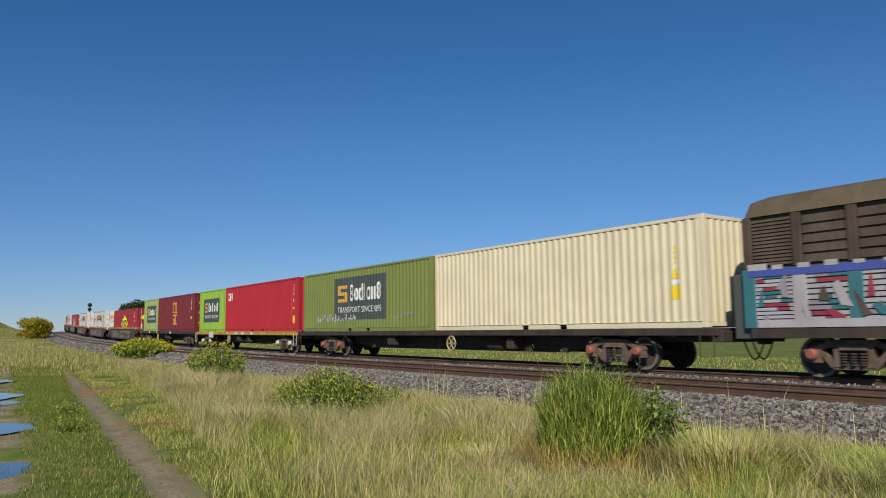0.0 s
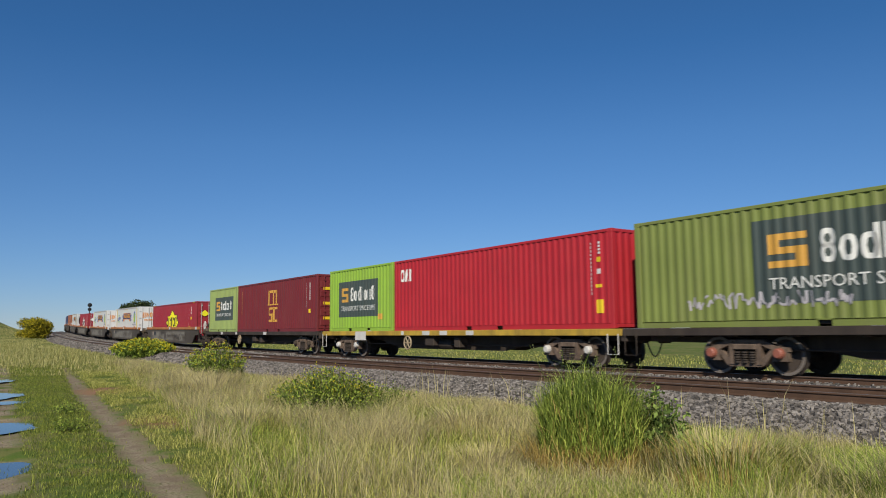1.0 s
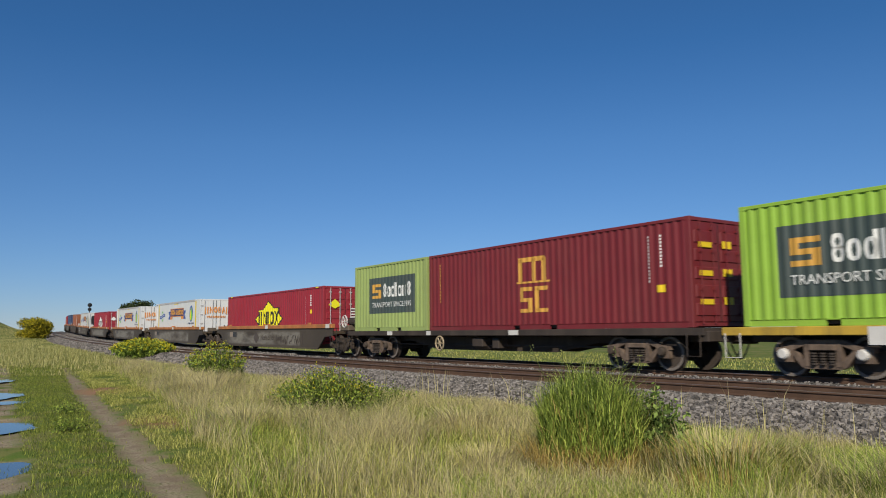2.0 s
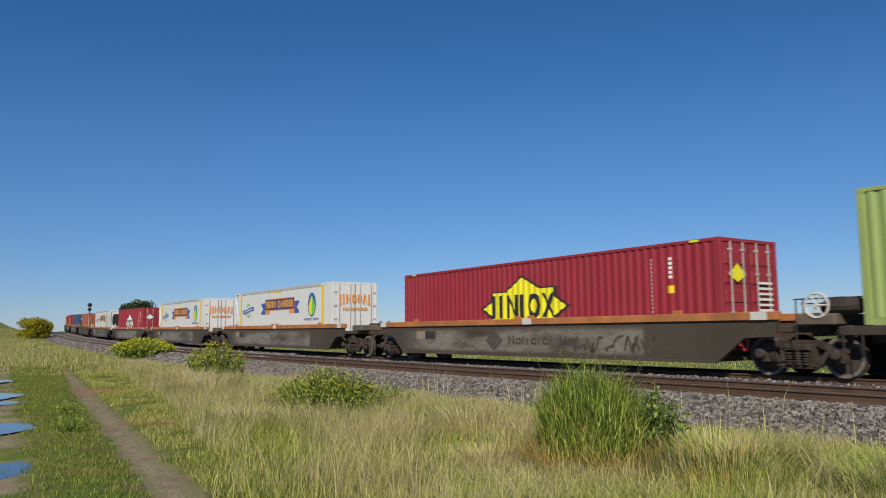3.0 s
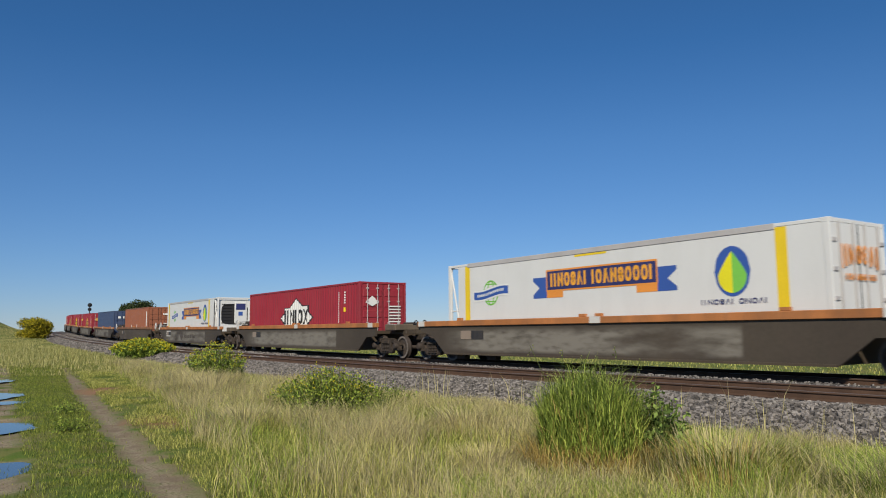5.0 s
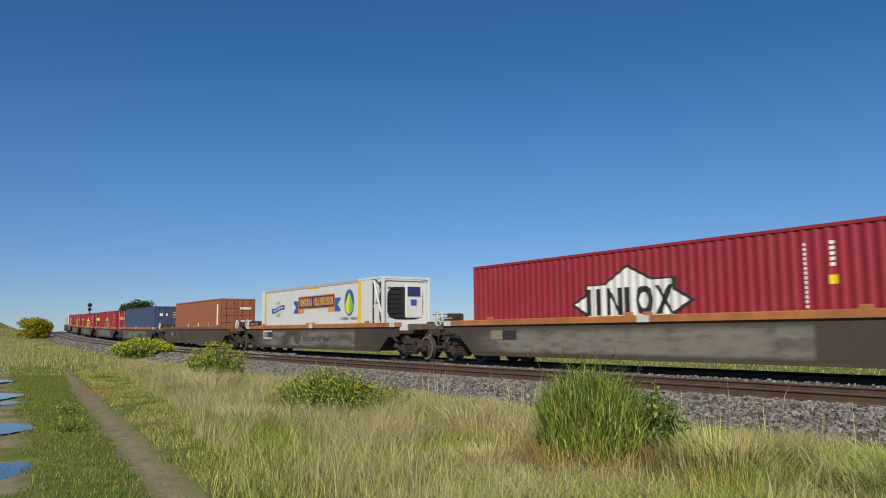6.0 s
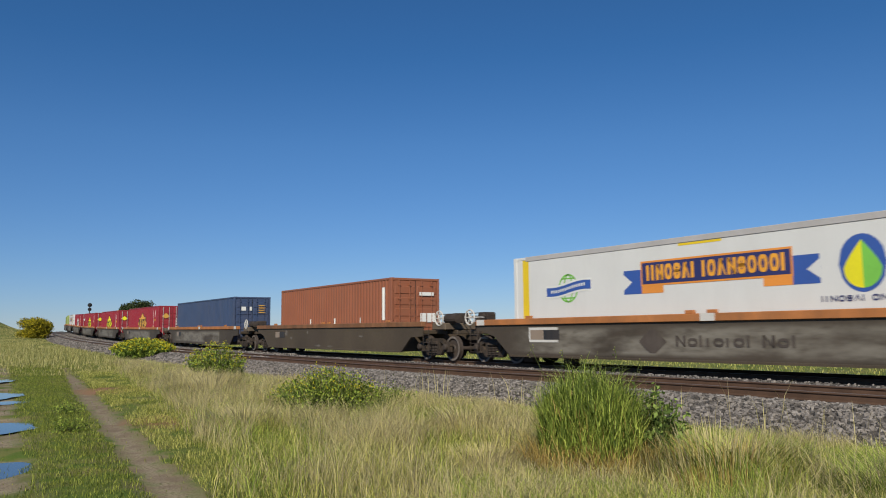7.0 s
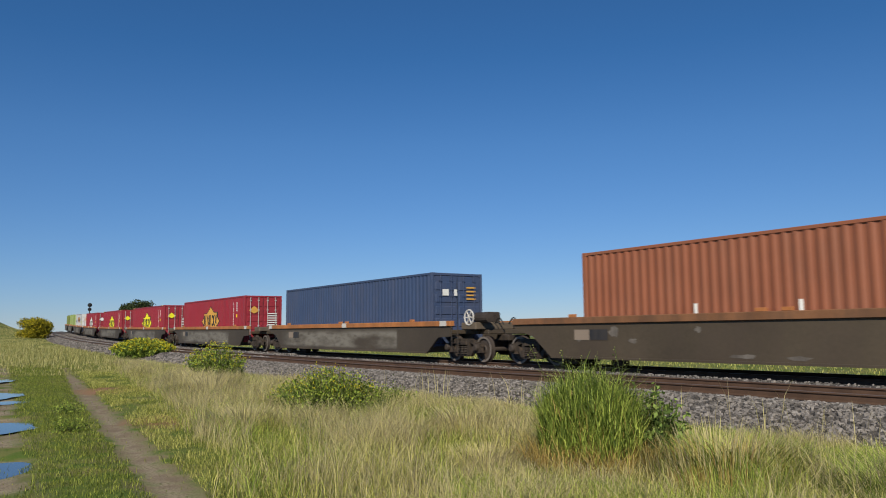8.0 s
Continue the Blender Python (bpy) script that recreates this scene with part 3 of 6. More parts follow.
# ---- bogies and wagons ----
M_RIM = mat("scuffed_wheel_rim_steel", (0.17, 0.145, 0.125), rough=0.6, metal=0.0, vary=0.3, scale=5, bump=0.05)
def lathe_ring(r0, r1):
    bm = bmesh.new()
    rows = [[bm.verts.new((r * math.cos(t), y, r * math.sin(t))) for t in (2 * math.pi * i / 32 for i in range(32))] for r, y in ((r0, 0.004), (r0, -0.004), (r1, -0.004), (r1, 0.004))]
    for k in range(4):
        p, q = rows[k], rows[(k + 1) % 4]
        for i in range(32):
            bm.faces.new((p[i], p[(i + 1) % 32], q[(i + 1) % 32], q[i]))
    bmesh.ops.recalc_face_normals(bm, faces=bm.faces)
    return bm


def bogie_parts(parent, x, cap, wheel_r=0.46, base=1.78, cast=None):
    """A three-piece bogie under the wagon at x; its pieces hang on one frame part."""
    cast = cast or M_CAST
    f = part("bogie", bar(x - 0.3, x + 0.3, -0.95, 0.95, 0.42, 0.78, 0.05), M_CAST, parent)
    prof = [(-1.12, 0.58), (-1.05, 0.70), (-0.75, 0.72), (-0.42, 0.86), (0.42, 0.86), (0.75, 0.72), (1.05, 0.70), (1.12, 0.58), (1.08, 0.38),
            (0.95, 0.36), (0.70, 0.42), (0.42, 0.22), (-0.42, 0.22), (-0.70, 0.42), (-0.95, 0.36), (-1.08, 0.38)]
    for s in (-1, 1):
        def frame_mesh():
            bm = bmesh.new()
            prism(bm, [(-1.1, 0.66), (-0.8, 0.7), (-0.45, 0.84), (0.45, 0.84), (0.8, 0.7), (1.1, 0.66), (1.1, 0.56), (0.76, 0.58), (0.4, 0.72), (-0.4, 0.72), (-0.76, 0.58), (-1.1, 0.56)], -0.08, 0.08)
            prism(bm, [(-0.78, 0.6), (-0.66, 0.6), (-0.36, 0.34), (0.36, 0.34), (0.66, 0.6), (0.78, 0.6), (0.5, 0.24), (0.4, 0.2), (-0.4, 0.2), (-0.5, 0.24)], -0.08, 0.08)
            for dx in (-0.89, 0.89):
                prism(bm, [(dx - 0.2, 0.34), (dx + 0.2, 0.34), (dx + 0.17, 0.64), (dx - 0.17, 0.64)], -0.09, 0.06)
            for dx in (-0.36, 0.36):
                box(bm, dx - 0.06, dx + 0.06, -0.1, 0.1, 0.25, 0.8)
            box(bm, -0.3, 0.3, -0.13, 0.1, 0.6, 0.74, 0.02)
            return bm
        part("side_frame", cached(("side_frame", cast.name), frame_mesh, cast), cast, f, at=pose(x, s * 1.02, 0))

        def springs():
            bm = bmesh.new()
            for i in range(3):
                for k in range(5):
                    bmesh.ops.create_cone(bm, cap_ends=True, segments=10, radius1=0.075, radius2=0.075, depth=0.035, matrix=Matrix.Translation((-0.2 + 0.2 * i, 0, 0.31 + 0.058 * k)))
            return bm
        part("spring_nest", cached(("spring_nest",), springs, M_WAGON), M_WAGON, f, at=pose(x, s * 1.11, 0))["kind"] = "stuff"
        for dx in (-base / 2, base / 2):
            def hub():
                bm = bmesh.new()
                lathe(bm, [(0.03, -0.1), (0.09, -0.1), (0.12, -0.07), (0.13, 0.0), (0.14, 0.1)], 14)
                return bm
            part("bearing_cap", cached(("bearing_cap", cap.name), hub, cap), cap, f, at=pose(x + dx, s * 1.14, wheel_r + 0.06, 0, 0, 0 if s < 0 else 180))

            def disc():
                bm = bmesh.new()
                lathe(bm, [(0.05, 0.07), (0.12, 0.07), (0.16, 0.03), (0.34, 0.02), (0.38, 0.07), (wheel_r, 0.07), (wheel_r + 0.002, -0.04), (wheel_r + 0.03, -0.05), (wheel_r + 0.03, -0.075), (0.38, -0.075), (0.34, -0.02), (0.14, -0.02), (0.05, -0.06)], 32)
                return bm
            part("wheel", cached(("wheel",), disc, M_WHEEL), M_WHEEL, f, at=pose(x + dx, s * 0.745, wheel_r, 0, 0, 180 if s < 0 else 0))
            part("wheel_rim", cached(("wheel_rim",), lambda: lathe_ring(0.385, wheel_r - 0.004), M_RIM), M_RIM, f, "worn bright rim of the wheel", at=pose(x + dx, s * 0.823, wheel_r))
            part("brake_block", cached(("brake_block",), lambda: bar(-0.05, 0.05, -0.05, 0.05, -0.16, 0.16, 0.02), M_WAGON), M_WAGON, f, at=pose(x + dx * 0.42, s * 0.76, wheel_r))
    for dx in (-base / 2, base / 2):
        bm = bmesh.new()
        rod(bm, (x + dx, -1.05, wheel_r), (x + dx, 1.05, wheel_r), 0.075, 10)
        part("axle", bm, M_WAGON, f)
    return f


def spoked_wheel(bm, x, y, z, r=0.26):
    k = 20
    pts = [(x + r * math.cos(2 * math.pi * i / k), y, z + r * math.sin(2 * math.pi * i / k)) for i in range(k + 1)]
    tube(bm, pts, 0.028, 6)
    for i in range(6):
        a = math.pi * 2 * i / 6
        rod(bm, (x, y, z), (x + r * math.cos(a), y, z + r * math.sin(a)), 0.02, 5)
    rod(bm, (x, y - 0.04, z), (x, y + 0.06, z), 0.05, 8)


def coupler(parent, x_from, x_to):
    bm = bmesh.new()
    box(bm, min(x_from, x_to), max(x_from, x_to), -0.09, 0.09, 0.78, 0.98, 0.03)
    box(bm, x_to - 0.16, x_to + 0.16, -0.17, 0.17, 0.72, 1.04, 0.05)
    part("coupler", bm, M_CAST, parent)
    for dx in (0.25,):
        bm = bmesh.new()
        sgn = 1 if x_to > x_from else -1
        x = x_from
        pts = [(x + sgn * (0.05 + 0.6 * i / 8), -0.35, 0.85 - 0.5 * math.sin(math.pi * i / 8)) for i in range(9)]
        tube(bm, pts, 0.022, 6)
        part("air_hose", bm, M_HOSE, parent)


M_CREAMWHEEL = paint("worn_cream_wheel_paint", (0.40, 0.31, 0.19), amount=0.5)
def flat_wagon(label, length, sill_m, cap, hand_x, plates=(), inset=2.35):
    """A container flat: two deep sills, fish-bellied centre, bogies; origin on the rail below its middle."""
    g = thing("flat_wagon", label, "wagon", "wagons of the train")
    L = length / 2
    for s in (-1, 1):
        part("side_sill", bar(-L, L, s * 1.26 - 0.06, s * 1.26 + 0.06, 0.94, 1.14, 0.012), sill_m, g)
    prof = [(-L + 0.3, 0.98), (L - 0.3, 0.98), (L - 0.3, 0.78), (L - 4.4, 0.72), (L - 6.2, 0.40), (-L + 6.2, 0.40), (-L + 4.4, 0.72), (-L + 0.3, 0.78)]
    for y in (-0.5, 0.4):
        bm = bmesh.new()
        prism(bm, prof, y, y + 0.1)
        part("centre_sill", bm, M_WAGON, g)
    k = int(length / 1.55)
    for i in range(k + 1):
        x = -L + 0.1 + (length - 0.2) * i / k
        part("cross_bearer", cached(("cross_bearer",), lambda: bar(-0.06, 0.06, -1.2, 1.2, 0.9, 1.13), M_WAGON), M_WAGON, g, at=pose(x, 0, 0))
    for s in (-1, 1):
        part("headstock", bar(s * L - 0.09, s * L + 0.09, -1.25, 1.25, 0.78, 1.06, 0.02), M_WAGON, g)
        bogie_parts(g, s * (L - inset), cap, cast=M_DUSTY)
        coupler(g, s * L, s * (L + 0.42))
        bm = bmesh.new()
        x = s * (L - 0.5)
        tube(bm, [(x, -1.34, 1.0), (x, -1.34, 0.42), (x + 0.4 * s, -1.34, 0.42), (x + 0.4 * s, -1.34, 1.0)], 0.016, 5)
        part("step_iron", bm, M_CAPWHITE if sill_m is M_SILLYELLOW else M_WAGON, g)
    bm = bmesh.new()
    spoked_wheel(bm, hand_x, -1.38, 0.66)
    part("hand_brake", bm, M_CREAMWHEEL, g, "pale spoked hand brake wheel")
    bm = bmesh.new()
    lathe(bm, [(0.02, -0.45), (0.17, -0.42), (0.19, -0.3), (0.19, 0.3), (0.17, 0.42), (0.02, 0.45)], 14)
    part("air_tank", bm, M_WAGON, g, at=pose(hand_x + 2.0, -0.8, 0.62, 0, 0, 90))
    part("brake_box", bar(hand_x + 2.9, hand_x + 3.25, -1.15, -0.75, 0.5, 0.86, 0.02), M_WAGON, g)
    part("brake_box", bar(-hand_x - 2.2, -hand_x - 1.6, -1.2, -0.8, 0.55, 0.86, 0.02), M_WAGON, g)
    bm = bmesh.new()
    rod(bm, (-L + 3.2, -0.9, 0.60), (L - 3.2, -0.9, 0.60), 0.022, 6)
    part("brake_rod", bm, M_WAGON, g)
    for x, w in plates:
        part("plate", bar(x, x + w, -1.33, -1.322, 0.74 if w > 0.8 else 0.96, 1.12), M_CAPWHITE, g, "white painted plate")
    return g


RIM, FLOOR_Z = 1.49, 0.30
M_FADED = mat("faded_dark_marking", (0.07, 0.055, 0.046), rough=0.7, vary=0.4, scale=2, bump=0.05, dirt=(0.12, 0.1, 0.08), dirt_amount=0.8)
M_DECK = mat("dusty_tan_deck_paint", (0.13, 0.10, 0.07), rough=0.8, vary=0.35, scale=1.5, bump=0.1, dirt=(0.08, 0.06, 0.045), dirt_amount=0.6)
M_PLATE = paint("tan_data_plate", (0.27, 0.21, 0.16), amount=0.5)
M_NAVYPLATE = paint("dark_data_plate", (0.025, 0.025, 0.028), amount=0.3)
def scrubbed_girder():
    """Brown girder paint, cleaned back to pale grey in streaky stretches and left grimy at the ends."""
    m = mat("scrubbed_grey_brown_paint", (0.062, 0.049, 0.035), rough=0.65, vary=0.35, scale=0.5, bump=0.08, fine=14, dirt=(0.07, 0.05, 0.038), dirt_amount=0.7)
    n, l = m.node_tree.nodes, m.node_tree.links.new
    b = n["Principled BSDF"]
    old = b.inputs["Base Color"].links[0].from_socket
    co, info = n.new("ShaderNodeTexCoord"), n.new("ShaderNodeObjectInfo")
    sep = n.new("ShaderNodeSeparateXYZ")
    l(co.outputs["Object"], sep.inputs[0])
    mp = n.new("ShaderNodeMapping")
    mp.inputs["Scale"].default_value = (0.45, 1.0, 1.5)
    l(co.outputs["Object"], mp.inputs["Vector"])
    fac = None
    for scale, lo, hi in ((1.0, 0.32, 0.56), (5.0, 0.12, 0.6)):
        t = n.new("ShaderNodeTexNoise")
        t.noise_dimensions = "4D"
        t.inputs["Scale"].default_value, t.inputs["Detail"].default_value = scale, 6
        l(mp.outputs[0], t.inputs["Vector"])
        seed = n.new("ShaderNodeMath")
        seed.operation = "MULTIPLY"
        seed.inputs[1].default_value = 40
        l(info.outputs["Random"], seed.inputs[0])
        l(seed.outputs[0], t.inputs["W"])
        q = n.new("ShaderNodeMapRange")
        q.interpolation_type = "SMOOTHSTEP"
        q.inputs["From Min"].default_value, q.inputs["From Max"].default_value = lo, hi
        l(t.outputs["Fac"], q.inputs["Value"])
        fac = (fac or []) + [q.outputs[0]]
    for axis, lo, hi, flip in (("X", -7.6, -5.0, 0), ("X", 5.0, 5.15, 1), ("Z", 0.34, 0.5, 0), ("Z", 1.0, 1.25, 1)):
        q = n.new("ShaderNodeMapRange")
        q.interpolation_type = "SMOOTHSTEP"
        q.inputs["From Min"].default_value, q.inputs["From Max"].default_value = lo, hi
        q.inputs["To Min"].default_value, q.inputs["To Max"].default_value = flip, 1 - flip
        l(sep.outputs[axis], q.inputs["Value"])
        fac.append(q.outputs[0])
    last = fac[0]
    for f in fac[1:]:
        q = n.new("ShaderNodeMath")
        q.operation = "MULTIPLY"
        l(last, q.inputs[0])
        l(f, q.inputs[1])
        last = q.outputs[0]
    mx = n.new("ShaderNodeMix")
    mx.data_type = "RGBA"
    l(last, mx.inputs["Factor"])
    l(old, mx.inputs["A"])
    mx.inputs["B"].default_value = (0.21, 0.19, 0.155, 1)
    l(mx.outputs["Result"], b.inputs["Base Color"])
    return m


M_SCUFF = mat("pale_scuffed_paint", (0.16, 0.14, 0.12), rough=0.7, vary=0.5, scale=3, bump=0.05, dirt=(0.06, 0.048, 0.035), dirt_amount=1.0)
M_SCRUBBED = scrubbed_girder()
def well_wagon(label, pitch=21.3, rim_len=17.9, shift=0.0, brakes=(), pale=True, seed=1, sill=None):
    """A well wagon: deep side girders with slanted ends, orange top sill, platforms over two bogies."""
    g = thing("well_wagon", label, "wagon", "wagons of the train")
    L, rng = rim_len / 2, random.Random(seed)
    for s in (-1, 1):
        bm = bmesh.new()
        prof = [(-L, RIM - 0.2), (L, RIM - 0.2), (L - 0.03, 0.92), (L - 0.85, 0.88), (L - 1.6, FLOOR_Z), (-L + 1.7, FLOOR_Z), (-L + 0.9, 0.92), (-L + 0.02, 1.15)]
        prism(bm, prof, s * 1.42 - 0.04, s * 1.42 + 0.04)
        part("side_girder", bm, M_SCRUBBED if pale else M_WELL, g)
        part("top_sill", bar(-L - 0.05, L + 0.05, s * 1.42 - 0.1, s * 1.42 + 0.1, RIM - 0.2, RIM, 0.015), sill or M_SILL, g, "faded orange top sill")
        part("bottom_flange", bar(-L + 1.75, L - 1.65, s * 1.42 - 0.1, s * 1.42 + 0.06, FLOOR_Z - 0.03, FLOOR_Z + 0.03), M_WELL, g)
    part("floor", bar(-L + 1.8, L - 1.8, -1.38, 1.38, FLOOR_Z, FLOOR_Z + 0.12), M_WAGON, g)
    for s in (-1, 1):
        bm = bmesh.new()
        box(bm, min(s * (L - 1.7), s * (pitch / 2 - 0.35)), max(s * (L - 1.7), s * (pitch / 2 - 0.35)), -0.75, 0.75, 1.0, 1.16, 0.02)
        box(bm, min(s * (L - 1.8), s * (L - 1.7)), max(s * (L - 1.8), s * (L - 1.7)), -1.38, 1.38, FLOOR_Z, 1.16)
        part("end_platform", bm, M_WELL, g)
        bogie_parts(g, L + 0.25 if s > 0 else -L + 0.4, M_WAGON, wheel_r=0.46)
        part("deck_box", bar(min(s * (L + 0.3), s * (pitch / 2 - 0.5)), max(s * (L + 0.25), s * (pitch / 2 - 0.5)), -1.2, 1.2, 1.16, 1.42, 0.03), M_DECK, g, "tan deck plate over the bogie") if s > 0 else None
        part("bulkhead_box", bar(s * (pitch / 2 - 0.75) - 0.18, s * (pitch / 2 - 0.75) + 0.18, -0.6, 0.0, 1.16, 1.8 if s in brakes else 1.5, 0.05), M_WAGON, g)
        bm = bmesh.new()
        for y in (-0.9, -0.6):
            tube(bm, [(s * (L + 0.1), y, 1.66 + 0.1 * (y < -0.7)), (s * (pitch / 2 - 0.05), y, 1.66 + 0.1 * (y < -0.7))], 0.018, 5)
            tube(bm, [(s * (L + 0.15), y, 1.76), (s * (L + 0.15), y, 1.1)], 0.018, 5)
        part("hand_rail", bm, M_WAGON, g) if s in brakes else bm.free()
        part("drawbar", bar(min(s * (L + 1.0), s * (pitch / 2)), max(s * (L + 1.0), s * (pitch / 2)), -0.12, 0.12, 0.75, 0.98, 0.03), M_CAST, g)
        bm = bmesh.new()
        x0 = s * (pitch / 2 - 0.55)
        tube(bm, [(x0 + s * 0.5 * i / 6, -0.3, 1.35 + 0.22 * math.sin(math.pi * i / 6)) for i in range(7)], 0.025, 6)
        part("air_hose", bm, M_HOSE, g)
        bm = bmesh.new()
        rod(bm, (s * (L + 0.45), -1.45, 0.35), (s * (L + 0.45), -1.45, 1.3), 0.016, 5)
        rod(bm, (s * (L + 0.05), -1.45, 0.35), (s * (L + 0.05), -1.45, 1.3), 0.016, 5)
        for i in range(3):
            rod(bm, (s * (L + 0.05), -1.45, 0.38 + 0.3 * i), (s * (L + 0.45), -1.45, 0.38 + 0.3 * i), 0.014, 5)
        if s in brakes:
            part("ladder", bm, M_WAGON, g)
            bm = bmesh.new()
            spoked_wheel(bm, s * (L + 0.8), -1.2, 1.6, 0.27)
            rod(bm, (s * (L + 0.8), -1.15, 1.6), (s * (L + 0.8), -0.5, 1.6), 0.03)
            part("hand_brake", bm, M_CAPWHITE, g, "pale spoked hand brake wheel")
            part("brake_stand", bar(s * (L + 0.8) - 0.1, s * (L + 0.8) + 0.1, -0.9, -0.6, 1.0, 1.6, 0.02), M_WAGON, g)
        else:
            bm.free()
    for x in (-L + 0.02, 0.2, L - 0.62) if sill is None else ():
        part("sill_plate", bar(x, x + 0.42, -1.527, -1.515, RIM - 0.19, RIM + 0.002), M_CAPWHITE, g, "white marker plate")
    for x in (-L + 2.5, -0.3, 0.35, L - 2.9):
        part("container_guide", bar(x, x + 0.27, -1.46, -1.36, RIM, RIM + 0.09, 0.01), M_SILL, g)
    for x in (-L + 2.1, -L + 3.9):
        part("underframe_bracket", bar(x, x + 0.45, -1.2, -0.9, 0.1, FLOOR_Z, 0.03), M_WAGON, g)
    bm = bmesh.new()
    lathe(bm, [(0.02, -0.4), (0.17, -0.38), (0.19, 0.0), (0.17, 0.38), (0.02, 0.4)], 12)
    if 1 in brakes:
        part("air_tank", bm, M_WAGON, g, at=pose(L + 1.25, -0.9, 1.58, 0, 0, 90))
    else:
        bm.free()
    if seed == 8:
        for x, z, w, h in ((-6.3, 0.75, 0.55, 0.25), (-4.9, 0.85, 0.5, 0.4), (-4.2, 0.7, 0.4, 0.2), (-1.2, 0.36, 1.0, 0.16), (0.4, 0.36, 0.7, 0.14), (3.6, 0.85, 0.6, 0.12), (-2.0, 1.0, 0.25, 0.2)):
            bm = bmesh.new()
            k = 12
            rim = [bm.verts.new((x + w / 2 * (1 + rng.uniform(0.5, 1.0) * math.cos(2 * math.pi * i / k)), -1.464, z + h / 2 * (1 + rng.uniform(0.4, 1.0) * math.sin(2 * math.pi * i / k)))) for i in range(k)]
            bm.faces.new(rim)
            part("scuff", bm, M_SCUFF, g, "pale worn scuff")
    if seed == 7:
        part("data_sheet", bar(-L + 2.68, -L + 4.0, -1.468, -1.4655, 0.74, 1.2), M_CAPWHITE, g, "large scuffed white data sheet")
    for x, w, m in ((-L + 2.75, 0.6, M_PLATE), (-L + 3.36, 0.7, M_NAVYPLATE)):
        part("data_plate", bar(x, x + w, -1.472, -1.466, 0.82, 1.12), m, g)
    if seed == 3:
        bm = bmesh.new()
        prev = None
        for i in range(46):
            q = (L - 6.6 + 0.075 * i + rng.uniform(-0.12, 0.12), 0.45 + 0.5 * rng.random())
            if prev and i % 9:
                d = Vector((q[0] - prev[0], q[1] - prev[1]))
                nn = Vector((-d.y, d.x)).normalized() * 0.035
                bm.faces.new([bm.verts.new((a[0] + k * nn.x, -1.469, a[1] + k * nn.y)) for a, k in ((prev, -1), (q, -1), (q, 1), (prev, 1))])
            prev = q
        part("scrawl", bm, M_FADED, g, "faded dark sprayed scrawl")
    if seed in (3, 7):
        bm = bmesh.new()
        cx = -L + 7.6
        place = lambda x, z: (x, -1.47, z)
        ribbon(bm, [cx - 0.45, cx - 0.1, cx + 0.1, cx + 0.45], lambda x: 0.78 - 0.3 * min(1, (0.47 - abs(x - cx)) / 0.37), lambda x: 0.78 + 0.3 * min(1, (0.47 - abs(x - cx)) / 0.37), place)
        part("diamond_mark", bm, M_FADED, g, "faded dark diamond mark")
        shapes("faded_mark", g, M_FADED, cx + 0.75, cx + 4.1, 0.66, 0.94, "nolioiol nol", 0.24, "faded dark mark", proud=0.264, wavy=False)
    return g


